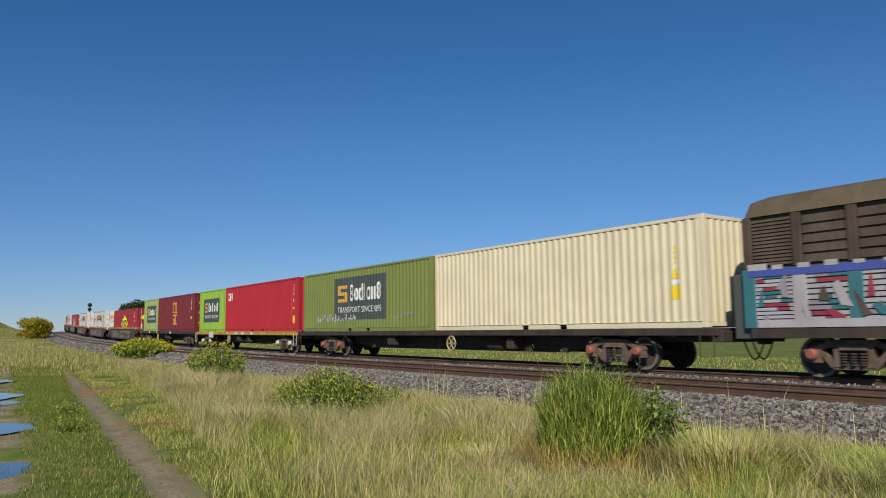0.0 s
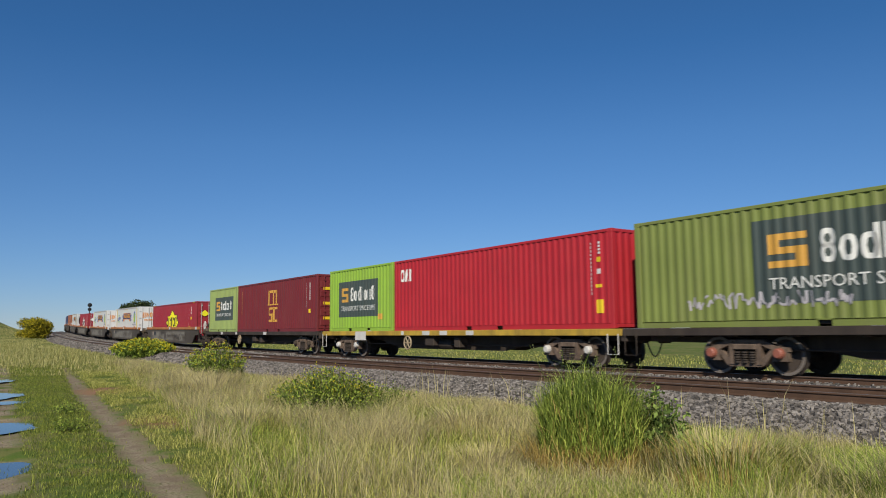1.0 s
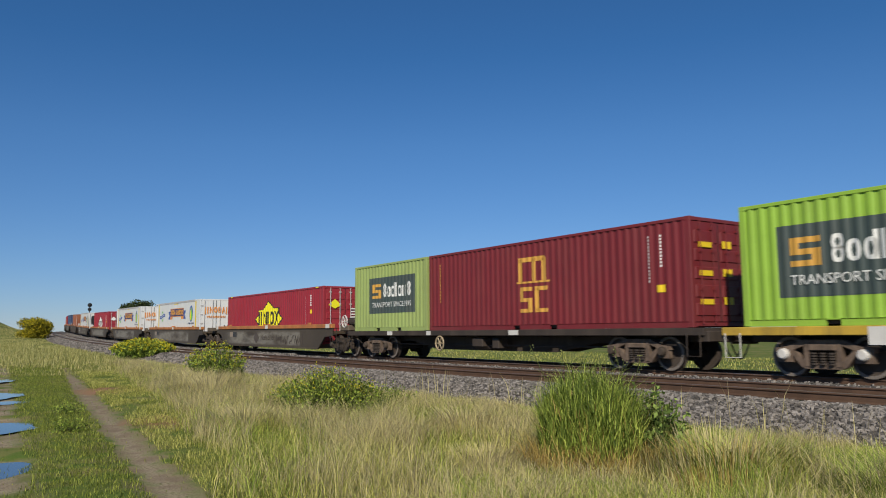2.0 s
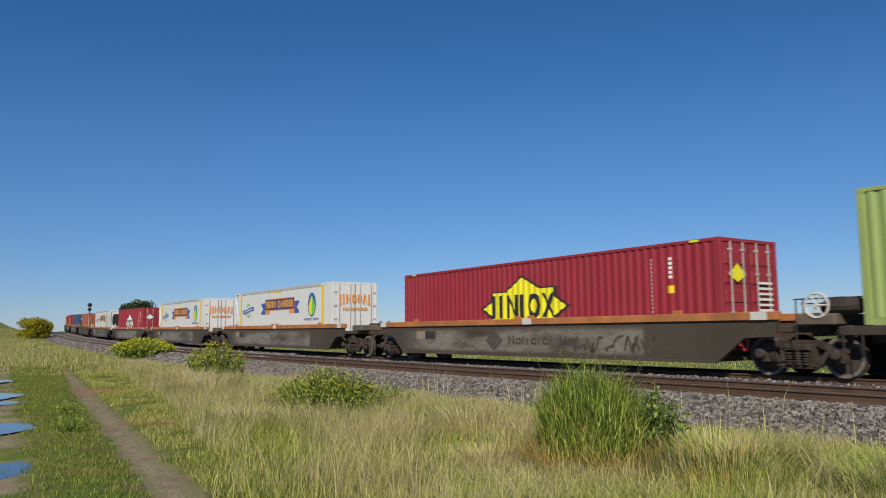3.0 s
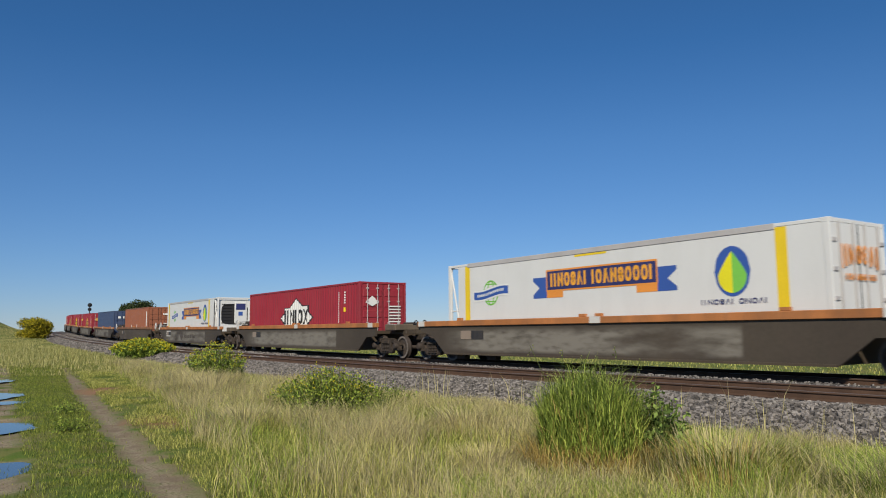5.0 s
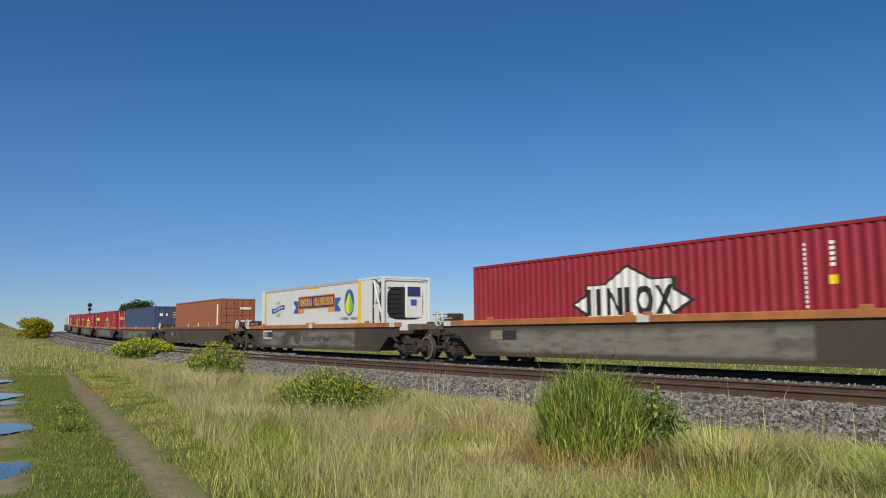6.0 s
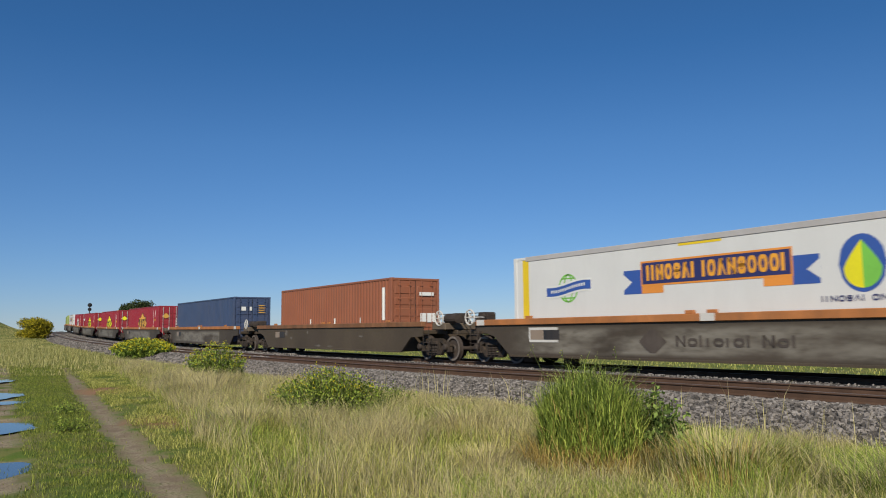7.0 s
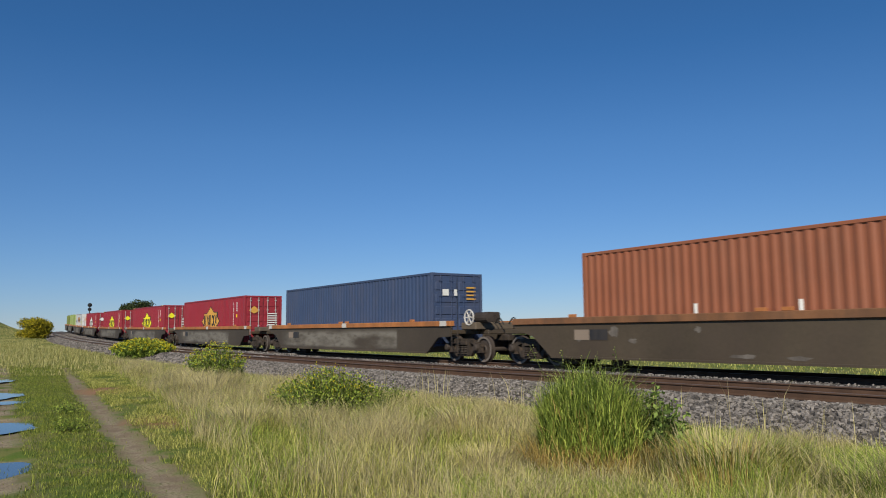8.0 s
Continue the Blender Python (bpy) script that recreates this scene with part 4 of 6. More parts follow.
M_ENDGREY = paint("dark_grey_green_paint", (0.07, 0.08, 0.07), amount=0.3)
def louvre_van(length=16.0):
    """A dark brown louvred van with a curved roof; the lower side is sprayed with paint."""
    g = thing("louvre_van", "dark brown louvred rail van with sprayed paint on its lower side", "van wagon", "wagons of the train")
    L, B, Z0, Z1, ZM = length / 2, 1.33, 1.1, 3.72, 2.5
    part("body", bar(-L, L, -B + 0.05, B - 0.05, Z0 - 0.1, Z1), M_VAN, g)
    bm = bmesh.new()
    k = 10
    arc = [(-B - 0.04 + 2 * (B + 0.04) * i / k) for i in range(k + 1)]
    prof = [(y, Z1 + 0.62 * math.sqrt(max(0.0, 1 - (y / (B + 0.04)) ** 2)) ** 0.8) for y in arc]
    rings = []
    for x, f, dz in ((-L - 0.02, 0.9, -0.1), (-L + 0.35, 1.0, 0.0), (L - 0.35, 1.0, 0.0), (L + 0.02, 0.9, -0.1)):
        rings.append([bm.verts.new((x, y * (0.99 if f < 1 else 1), Z1 + (z - Z1) * f)) for y, z in prof])
    for p, q in zip(rings[:-1], rings[1:]):
        for i in range(k):
            bm.faces.new((p[i], q[i], q[i + 1], p[i + 1]))
    bm.faces.new(rings[0])
    bm.faces.new(rings[-1][::-1])
    bmesh.ops.recalc_face_normals(bm, faces=bm.faces)
    part("roof", bm, M_VANROOF, g, "curved dusty brown roof")
    bays = 13
    bw = length / bays
    rng = random.Random(5)
    colours = [M_SPRAYWHITE, M_TEAL, M_SPRAYGREY, M_SPRAYRED, M_SPRAYGREY, M_SPRAYWHITE, M_TEAL]
    for i in range(bays + 1):
        x = -L + i * bw
        part("post", bar(x - 0.11, x + 0.11, -B - 0.03, -B + 0.1, ZM, Z1, 0.015), M_VAN, g)
        part("post", bar(x - 0.16, x + 0.16, -B - 0.03, -B + 0.1, Z0, ZM - 0.02, 0.015), M_TEAL if i in (0, 2) else M_SPRAYWHITE, g, "post sprayed teal" if i in (0, 2) else "post sprayed white")
    for i in range(bays):
        x0, x1 = -L + i * bw + 0.13, -L + (i + 1) * bw - 0.13
        n = 13 if i == 0 else 5
        for j in range(n):
            z = ZM + 0.06 + j * (Z1 - ZM - 0.12) / n
            bm = bmesh.new()
            h = (Z1 - ZM - 0.12) / n
            prism(bm, [(x0, z), (x1, z), (x1, z + h * 0.8), (x0, z + h * 0.8)], -B + 0.0, -B + 0.07)
            for v in bm.verts:
                if v.co.z > z + h * 0.3 and v.co.y < -B + 0.03:
                    v.co.y += 0.028
            part("slat", bm, M_VAN, g)
        n = 13 if i == 0 else 10
        for j in range(n):
            z = Z0 + 0.04 + j * (ZM - 0.2 - Z0) / n
            h = (ZM - 0.2 - Z0) / n
            segs = 3
            part("slat", bar(x0, x1, -B - 0.01, -B + 0.06, z, z + h * 0.74), M_SPRAYWHITE, g)
            for q in range(segs):
                if rng.random() < 0.62:
                    a = x0 + (x1 - x0) * rng.random() * 0.7
                    b = min(x1, a + rng.uniform(0.25, 0.7))
                    part("sprayed_paint", bar(a, b, -B - 0.014 - q * 0.002, -B - 0.011 - q * 0.002, z + 0.003, z + h * 0.73), colours[(i + j // 3 + q * 2) % 7], g)
    part("sprayed_band", bar(-L, L, -B - 0.04, -B - 0.034, ZM - 0.2, ZM - 0.02), M_SPRAYBLUE, g, "sprayed blue band")
    part("sprayed_band", bar(-L + 0.2, L, -B - 0.04, -B - 0.034, Z0 + 0.02, Z0 + 0.2), M_SPRAYWHITE, g, "sprayed white band")
    for i in range(26):
        x = -L + length * i / 26
        part("sprayed_paint", bar(x, x + rng.uniform(0.2, 0.5), -B - 0.046, -B - 0.042, ZM - 0.05, ZM + rng.uniform(0.02, 0.1)), M_SPRAYWHITE, g)
    inks = [M_TEAL, M_SPRAYWHITE, M_SPRAYGREY, M_SPRAYRED, M_TEAL, M_SPRAYGREY, M_VAN, M_SPRAYGREY]
    for i in range(60):
        x, w = -L + length * (i + rng.random()) / 60, rng.uniform(0.06, 0.3)
        z, h = rng.uniform(Z0 + 0.02, ZM - 0.45), rng.uniform(0.15, 0.6)
        top = min(z + h, ZM - 0.15)
        lean = rng.uniform(-0.2, 0.2)
        bm = bmesh.new()
        y = -B - 0.036 - 0.0016 * (i % 7)
        taper = rng.uniform(0.1, 1.0)
        bm.faces.new([bm.verts.new(v) for v in ((x, y, z), (x + w, y, z + rng.uniform(-0.05, 0.1)), (x + lean + w * taper, y, top), (x + lean, y, top - rng.uniform(0, 0.1)))])
        part("sprayed_stroke", bm, inks[(i * 5 + i // 8) % 8], g)
    part("buffer_plate", bar(-L - 0.5, -L, -B + 0.1, B - 0.1, Z0 - 0.25, ZM - 0.1, 0.02), M_ENDGREY, g, "dark grey-green end plate")
    part("side_sill", bar(-L, L, -B - 0.02, B + 0.02, Z0 - 0.22, Z0), M_WAGON, g)
    for s in (-1, 1):
        bogie_parts(g, s * (L - 2.2), M_CAPRED, cast=M_DUSTY)
        coupler(g, s * L, s * (L + 0.5))
    return g


M_TEAL = paint("sprayed_teal", (0.04, 0.16, 0.19), amount=0.2)
M_SPRAYGREY = paint("sprayed_pale_violet", (0.30, 0.265, 0.31), amount=0.45)
M_SPRAYWHITE = paint("sprayed_chalky_white", (0.42, 0.40, 0.43), amount=0.45)
M_SPRAYRED = paint("sprayed_dull_red", (0.30, 0.04, 0.07), amount=0.25)
M_SPRAYBLUE = paint("sprayed_blue", (0.06, 0.09, 0.35), amount=0.2)

# ---- the train, front to back: s is a place on the line at the start ----
FLAT_UP = 1.14
def lay(c, s_mid, up):
    return joins_train(c, s_mid, up)


FT40, FT48, FT20, HC = 12.192, 14.5, 6.06, 2.896
lay(louvre_van(), -2.3, 0.0)

cream = container("cream painted corrugated forty foot container on a flat wagon", FT40, HC, M_CREAM)
strokes("warning_mark", cream, M_YELLOW, [(5.02, 5.3, 0.75, 1.1)], "yellow warning plate")
strokes("warning_mark", cream, M_YELLOW, [(5.05, 5.25, 1.3, 1.42), (5.1, 5.2, 1.42, 1.55)], "yellow warning triangle")
strokes("warning_mark", cream, M_SIGNWHITE, [(5.02, 5.3, 1.13, 1.25)])
number_bars(cream, 5.12, HC, 4, 2, 0.5, 0.07, z_top=2.15, m=M_YELLOW)
strokes("warning_mark", cream, M_YELLOW, [(0.8, 1.0, 1.5, 1.65)], "yellow warning triangle", end=FT40 / 2)
lay(cream, -23.76 + FT40 / 2, FLAT_UP)

olive = container("olive green corrugated forty foot container with a dark sign", FT40, HC, M_OLIVE)
grey_sign(olive, -2.53, 2.44, 0.52, 2.5, 11)
scribble(olive, -4.4, -0.2, 0.42, 0.42, 3, M_SPRAYWHITE, 90)
scribble(olive, 3.4, 4.9, 0.5, 0.25, 4, M_SPRAYGREY, 16)
lay(olive, -23.98 - FT40 / 2, FLAT_UP)
wagon_a = flat_wagon("grimy brown flat wagon under two containers", 25.4, M_WAGON, M_CAPRED, -0.6 + 2.0, inset=3.6)
lay(wagon_a, -23.9, 0.0)

red = container("bright red corrugated forty foot container", FT40, HC, M_RED)
shapes("emblem_mark", red, M_SIGNWHITE, -5.62, -4.72, 2.0, 2.5, "Ovl", 0.34, "white painted mark")
number_bars(red, 5.2, HC, 14, 2, 1.6, 0.05, z_top=2.55)
number_bars(red, 5.5, HC, 4, 2, 0.4, 0.12, z_top=2.55)
strokes("warning_mark", red, M_YELLOW, [(5.45, 5.62, 1.95, 2.1), (5.4, 5.65, 1.2, 1.3), (5.4, 5.68, 0.45, 0.85)], "yellow warning plates")
strokes("warning_mark", red, M_SIGNWHITE, [(5.45, 5.62, 1.6, 1.75)])
strokes("warning_mark", red, M_YELLOW, [(0.62, 0.8, 2.2, 2.32)], "yellow warning triangle", end=FT40 / 2)
lay(red, -49.19 + FT40 / 2, FLAT_UP)

lime = container("lime green twenty foot container with a dark sign", FT20, HC, M_LIME)
grey_sign(lime, -2.1, 1.75, 0.65, 2.3, 21)
strokes("warning_mark", lime, M_GOLD, [(1.75, 2.1, 0.5, 0.75)], "orange plate")
lay(lime, -49.35 - FT20 / 2, FLAT_UP)
wagon_b = flat_wagon("flat wagon with a grubby yellow side sill", 19.3, M_SILLYELLOW, M_CAPWHITE, -1.6, plates=((-6.2, 1.0), (-0.6, 0.5), (0.6, 0.5), (2.3, 0.45), (-2.2, 0.2)))
lay(wagon_b, -46.3, 0.0)

maroon = container("maroon corrugated forty foot container with gold letters", FT40, HC, M_MAROON, end="doors")
marks = [(-0.75, -0.55, 1.55, 2.3), (-0.75, 0.55, 2.2, 2.35), (-0.1, 0.1, 1.55, 2.3), (0.38, 0.6, 1.55, 2.3), (-0.85, 0.75, 1.5, 1.56)]
marks += [(-0.7, -0.1, 1.25, 1.38), (-0.7, -0.52, 1.0, 1.25), (-0.7, -0.1, 0.9, 1.02), (-0.28, -0.1, 0.65, 0.9), (-0.7, -0.1, 0.55, 0.67), (0.05, 0.22, 0.6, 1.32), (0.05, 0.65, 1.25, 1.38), (0.05, 0.65, 0.55, 0.67)]
strokes("emblem", maroon, M_GOLD, marks, "gold painted emblem")
number_bars(maroon, 4.7, HC, 14, 2, 1.3, 0.05, z_top=2.5)
number_bars(maroon, 5.1, HC, 10, 2, 0.9, 0.05, z_top=2.5)
strokes("warning_mark", maroon, M_YELLOW, [(4.95, 5.25, 0.95, 1.15)], "yellow warning plate")
number_bars(maroon, -5.4, HC, 12, 2, 1.5, 0.06, z_top=2.5, m=M_GOLD)
for z in (0.6, 1.35, 2.1):
    strokes("warning_mark", maroon, M_YELLOW, [(-0.9, -0.35, z, z + 0.14), (0.1, 0.5, z, z + 0.2)], proud=0.03, wavy=False, end=FT40 / 2)
lay(maroon, -69.02 + FT40 / 2, FLAT_UP)
pale_green = container("faded pale green twenty foot container with a dark sign", FT20, HC, M_PALEGREEN)
grey_sign(pale_green, -1.7, 2.1, 0.75, 2.3, 31)
lay(pale_green, -69.2 - FT20 / 2, FLAT_UP)
wagon_c = flat_wagon("grimy grey-brown flat wagon behind the yellow one", 19.3, M_WAGON, M_CAST, -2.0, plates=((-6.0, 0.4), (2.0, 0.5), (-3.0, 0.3)))
lay(wagon_c, -66.1, 0.0)

WELL_UP = 0.50
def fox(label, fill, letters, paint_m, s_left, length, seed):
    c = container(label, length, HC, paint_m, end="doors")
    L = length / 2
    star_sign(c, -0.12, 0.75, 4.5, 1.68, fill, letters)
    number_bars(c, L - 2.2, HC, 14, 2, 1.5, 0.05, z_top=2.5)
    number_bars(c, L - 1.6, HC, 5, 2, 0.6, 0.1, z_top=2.5)
    strokes("warning_mark", c, M_YELLOW, [(L - 1.65, L - 1.45, 1.55, 1.75)], "yellow warning plate")
    for x in (-L + 0.6, L - 0.9) if fill is M_LEMON else ():
        part("corner_mark", bar(x, x + 0.28, -W - 0.006, -W + 0.002, HC - 0.075, HC - 0.02), M_LEMON, c, "yellow corner mark")
    bm = bmesh.new()
    ribbon(bm, [-0.95, -0.6, -0.25], lambda y: 1.95 - 0.18 * (1 - abs(y + 0.6) / 0.35), lambda y: 1.95 + 0.3 * (1 - abs(y + 0.6) / 0.35), end_side(L, 0.05, False))
    part("emblem", bm, fill, c, "small painted emblem")
    for i in range(7):
        strokes("number_bar", c, M_SIGNWHITE, [(0.25, 0.9, 0.9 + i * 0.14, 0.96 + i * 0.14)], proud=0.05, wavy=False, end=L)
    return lay(c, s_left + L, WELL_UP)


fox("crimson corrugated container with a yellow pointed emblem", M_LEMON, M_BLACK, M_CRIMSON, -93.5, 14.9, 1)
lay(reefer("white refrigerated container with navy banner and orange doors lettering", 14.5, HC, "doors"), -114.7 + 7.25, WELL_UP + 0.14)
lay(reefer("white refrigerated container with navy banner and orange doors lettering", 14.5, HC, "doors"), -136.1 + 7.25, WELL_UP + 0.14)
fox("crimson corrugated container with a white pointed emblem", M_SIGNWHITE, M_BLACK, M_CRIMSON, -157.65, 14.5, 2)
lay(reefer("white refrigerated container with a cooling unit in its end frame", 14.5, HC, "unit"), -178.65 + 7.25, WELL_UP + 0.1)
rust = container("faded rusty orange forty foot container with closed doors", FT40, HC, M_ORANGE, end="doors")
for x in (-2.2, 0.6, 3.2):
    strokes("plate_mark", rust, M_SIGNWHITE, [(x, x + 0.09, 0.9, 1.25)], "small white plate")
strokes("plate_mark", rust, M_SIGNWHITE, [(5.3, 5.5, 1.1, 2.5)], "upright white strip")
strokes("plate_mark", rust, M_SIGNWHITE, [(0.15, 0.9, 2.15, 2.3), (0.2, 0.5, 1.0, 1.4), (0.55, 0.95, 1.0, 1.4)], "white door plates", proud=0.05, wavy=False, end=FT40 / 2)
lay(rust, -198.9 + FT40 / 2, WELL_UP)
blue = container("dull blue corrugated container with closed doors", 14.6, HC, M_BLUE, end="doors")
strokes("plate_mark", blue, M_SIGNWHITE, [(-0.75, -0.45, 2.0, 2.25), (-0.2, -0.05, 2.0, 2.25)], "white door plates", proud=0.05, wavy=False, end=7.3)
for i in range(4):
    strokes("plate_mark", blue, M_GOLD, [(0.4, 0.85, 2.3 - i * 0.15, 2.36 - i * 0.15)], proud=0.05, wavy=False, end=7.3)
lay(blue, -221.6 + 7.3, WELL_UP)
fox("crimson corrugated container with a gold pointed emblem", M_GOLD, M_BLACK, M_CRIMSON, -242.9, 14.5, 3)
fox("crimson corrugated container with a yellow pointed emblem", M_LEMON, M_BLACK, M_CRIMSON, -264.2, 14.5, 4)
fox("crimson corrugated container with a yellow pointed emblem", M_LEMON, M_BLACK, M_CRIMSON, -285.5, 14.5, 5)
fox("crimson corrugated container with a white pointed emblem", M_SIGNWHITE, M_BLACK, M_CRIMSON, -306.8, 14.5, 6)
lay(reefer("white refrigerated container far back on the train", 14.45, HC, "doors"), -320.9, WELL_UP)
lay(container("faded pale green container far back on the train", FT40, HC, M_PALEGREEN), -342.2, WELL_UP)
lay(container("grey-green container far back on the train", FT40, HC, M_OLIVE), -363.5, WELL_UP)
M_RUSTSILL = mat("rusty_worn_sill_paint", (0.22, 0.10, 0.045), rough=0.75, vary=0.45, scale=1.5, bump=0.12, dirt=(0.09, 0.055, 0.035), dirt_amount=0.8)
WELLS = [-86.0, -107.4, -128.8, -150.15, -171.4, -192.85, -214.35, -235.8, -257.2, -278.6, -300.0, -321.4, -342.8, -364.2]
for i, s in enumerate(WELLS):
    lay(well_wagon("grimy grey-brown well wagon with a faded orange top sill", brakes={0: (1,), 3: (-1,), 4: (-1,), 5: (1,), 6: (1,)}.get(i, ()), pale=i not in (5,), seed=i + 3, sill=M_RUSTSILL if i == 5 else None), s, 0.0)

# ---- land ----
def land(x, y):
    """Height of the ground sheet."""
    z = rise(x)
    yb = y - bow(x)
    z += 3.2 * math.exp(-(((x + 182) / 32) ** 2 + ((y - 11.5) / 5.5) ** 2))
    z += 1.6 * math.exp(-(((x + 215) / 45) ** 2 + ((y - 5) / 16) ** 2))
    if yb > 24:
        z -= 0.25 * min(1.0, (yb - 24) / 20)
    z += 0.05 * (noise.noise((x * 0.15, y * 0.15, 0.0))) + 0.025 * noise.noise((x * 0.7, y * 0.7, 3.0))
    for px, py, rx, ry in PUDDLES:
        z -= 0.09 * math.exp(-(((x - px) / rx) ** 2 + ((y - py) / ry) ** 2) ** 2)
    d = abs(y - trail(x))
    if -40 < x < 2:
        z -= 0.05 * math.exp(-(d / 0.3) ** 2)
    return z


PUDDLES = [(-11.0, 0.62, 1.0, 0.95), (-15.8, 1.05, 1.35, 1.1), (-21.6, 1.75, 0.9, 0.95), (-24.2, 1.85, 1.8, 1.15), (-32.0, 2.7, 2.0, 0.8)]
def trail(x):
    """The trodden path's line."""
    return 1.33 - 0.121 * x


def ground_sheet():
    xs = [-3000, -2000, -1300, -900, -600, -450] + list(np.arange(-350, -60, 5.0)) + list(np.arange(-60, -32, 1.0)) + list(np.arange(-32, 6, 0.25)) + list(np.arange(6, 40, 2.0)) + [50, 80, 150, 400, 1000, 3000]
    ys = [-3000, -1000, -400, -150, -60, -30, -15, -8, -4] + list(np.arange(-2, 11.5, 0.25)) + list(np.arange(11.5, 40, 1.0)) + list(np.arange(40, 120, 8.0)) + [150, 250, 500, 1000, 3000]
    verts = [(x, y, land(x, y)) for x in xs for y in ys]
    k = len(ys)
    faces = [(i * k + j, (i + 1) * k + j, (i + 1) * k + j + 1, i * k + j + 1) for i in range(len(xs) - 1) for j in range(k - 1)]
    me = bpy.data.meshes.new("ground")
    me.from_pydata(verts, [], faces)
    me.polygons.foreach_set("use_smooth", [True] * len(faces))
    me.materials.append(M_GROUND)
    return tagged(new("ground", me), "grassy ground with a trodden dirt path and wet hollows", "ground", kind="structure")


def ground_material():
    m = bpy.data.materials.new("grass_and_dirt_ground")
    m.use_nodes = True
    n, l = m.node_tree.nodes, m.node_tree.links.new
    b = n["Principled BSDF"]
    b.inputs["Roughness"].default_value = 0.95
    b.inputs["Specular IOR Level"].default_value = 0.1
    geo = n.new("ShaderNodeNewGeometry")
    sep = n.new("ShaderNodeSeparateXYZ")
    l(geo.outputs["Position"], sep.inputs[0])
    def tex(scale, detail=6):
        t = n.new("ShaderNodeTexNoise")
        t.inputs["Scale"].default_value, t.inputs["Detail"].default_value = scale, detail
        l(geo.outputs["Position"], t.inputs["Vector"])
        return t
    def math_node(op, a, bb, c=None):
        q = n.new("ShaderNodeMath")
        q.operation = op
        for i, v in enumerate((a, bb, c)):
            if v is None:
                continue
            if isinstance(v, (int, float)):
                q.inputs[i].default_value = v
            else:
                l(v, q.inputs[i])
        return q.outputs[0]
    def mix(f, a, bb):
        q = n.new("ShaderNodeMix")
        q.data_type = "RGBA"
        for key, v in (("Factor", f), ("A", a), ("B", bb)):
            if isinstance(v, tuple):
                q.inputs[key].default_value = (*v, 1)
            else:
                l(v, q.inputs[key])
        return q.outputs["Result"]
    def step(v, lo, hi):
        q = n.new("ShaderNodeMapRange")
        q.interpolation_type = "SMOOTHSTEP"
        q.inputs["From Min"].default_value, q.inputs["From Max"].default_value = lo, hi
        l(v, q.inputs["Value"])
        return q.outputs[0]
    wide, mid, fine = tex(0.35), tex(2.5), tex(28)
    grass = mix(step(wide.outputs["Fac"], 0.35, 0.65), (0.105, 0.14, 0.028), (0.20, 0.18, 0.065))
    grass = mix(step(mid.outputs["Fac"], 0.4, 0.7), grass, (0.09, 0.14, 0.025))
    dirt = mix(step(mid.outputs["Fac"], 0.35, 0.65), (0.21, 0.16, 0.105), (0.36, 0.29, 0.20))
    dirt = mix(step(fine.outputs["Fac"], 0.45, 0.7), dirt, (0.19, 0.145, 0.095))
    # the path
    off = math_node("SUBTRACT", sep.outputs["Y"], math_node("MULTIPLY_ADD", sep.outputs["X"], -0.121, 1.33))
    off = math_node("ABSOLUTE", off, 0)
    off = math_node("ADD", off, math_node("MULTIPLY_ADD", mid.outputs["Fac"], 1.1, -0.5))
    on_path = math_node("SUBTRACT", 1.0, step(off, 0.0, 0.55))
    here = math_node("MULTIPLY", on_path, step(sep.outputs["X"], -48, -30))
    col = mix(here, grass, dirt)
    # muddy wheel track with the wet hollows
    off2 = math_node("ABSOLUTE", math_node("SUBTRACT", sep.outputs["Y"], math_node("MULTIPLY_ADD", sep.outputs["X"], -0.09, -0.1)), 0)
    off2 = math_node("ADD", off2, math_node("MULTIPLY_ADD", mid.outputs["Fac"], 0.6, -0.3))
    muddy = math_node("MULTIPLY", math_node("SUBTRACT", 1.0, step(off2, 0.1, 0.75)), step(sep.outputs["X"], -48, -38))
    patchy = math_node("MULTIPLY", muddy, step(tex(1.1).outputs["Fac"], 0.38, 0.56))
    col = mix(patchy, col, dirt)
    # bare reddish patches beside the path
    for px, py, r in ((-24.0, 4.9, 1.5), (-14.5, 4.0, 1.1)):
        dx = math_node("MULTIPLY", math_node("ADD", sep.outputs["X"], -px), 0.5)
        dy = math_node("ADD", sep.outputs["Y"], -py)
        d = math_node("SQRT", math_node("ADD", math_node("MULTIPLY", dx, dx), math_node("MULTIPLY", dy, dy)), 0)
        d = math_node("ADD", d, math_node("MULTIPLY_ADD", mid.outputs["Fac"], 0.8, -0.4))
        col = mix(math_node("SUBTRACT", 1.0, step(d, r * 0.3, r * 0.75)), col, (0.27, 0.155, 0.085))
    l(col, b.inputs["Base Color"])
    bp = n.new("ShaderNodeBump")
    bp.inputs["Strength"].default_value, bp.inputs["Distance"].default_value = 0.6, 0.03
    l(math_node("ADD", fine.outputs["Fac"], mid.outputs["Fac"]), bp.inputs["Height"])
    l(bp.outputs[0], b.inputs["Normal"])
    return m


M_GROUND = ground_material()
ground_sheet()

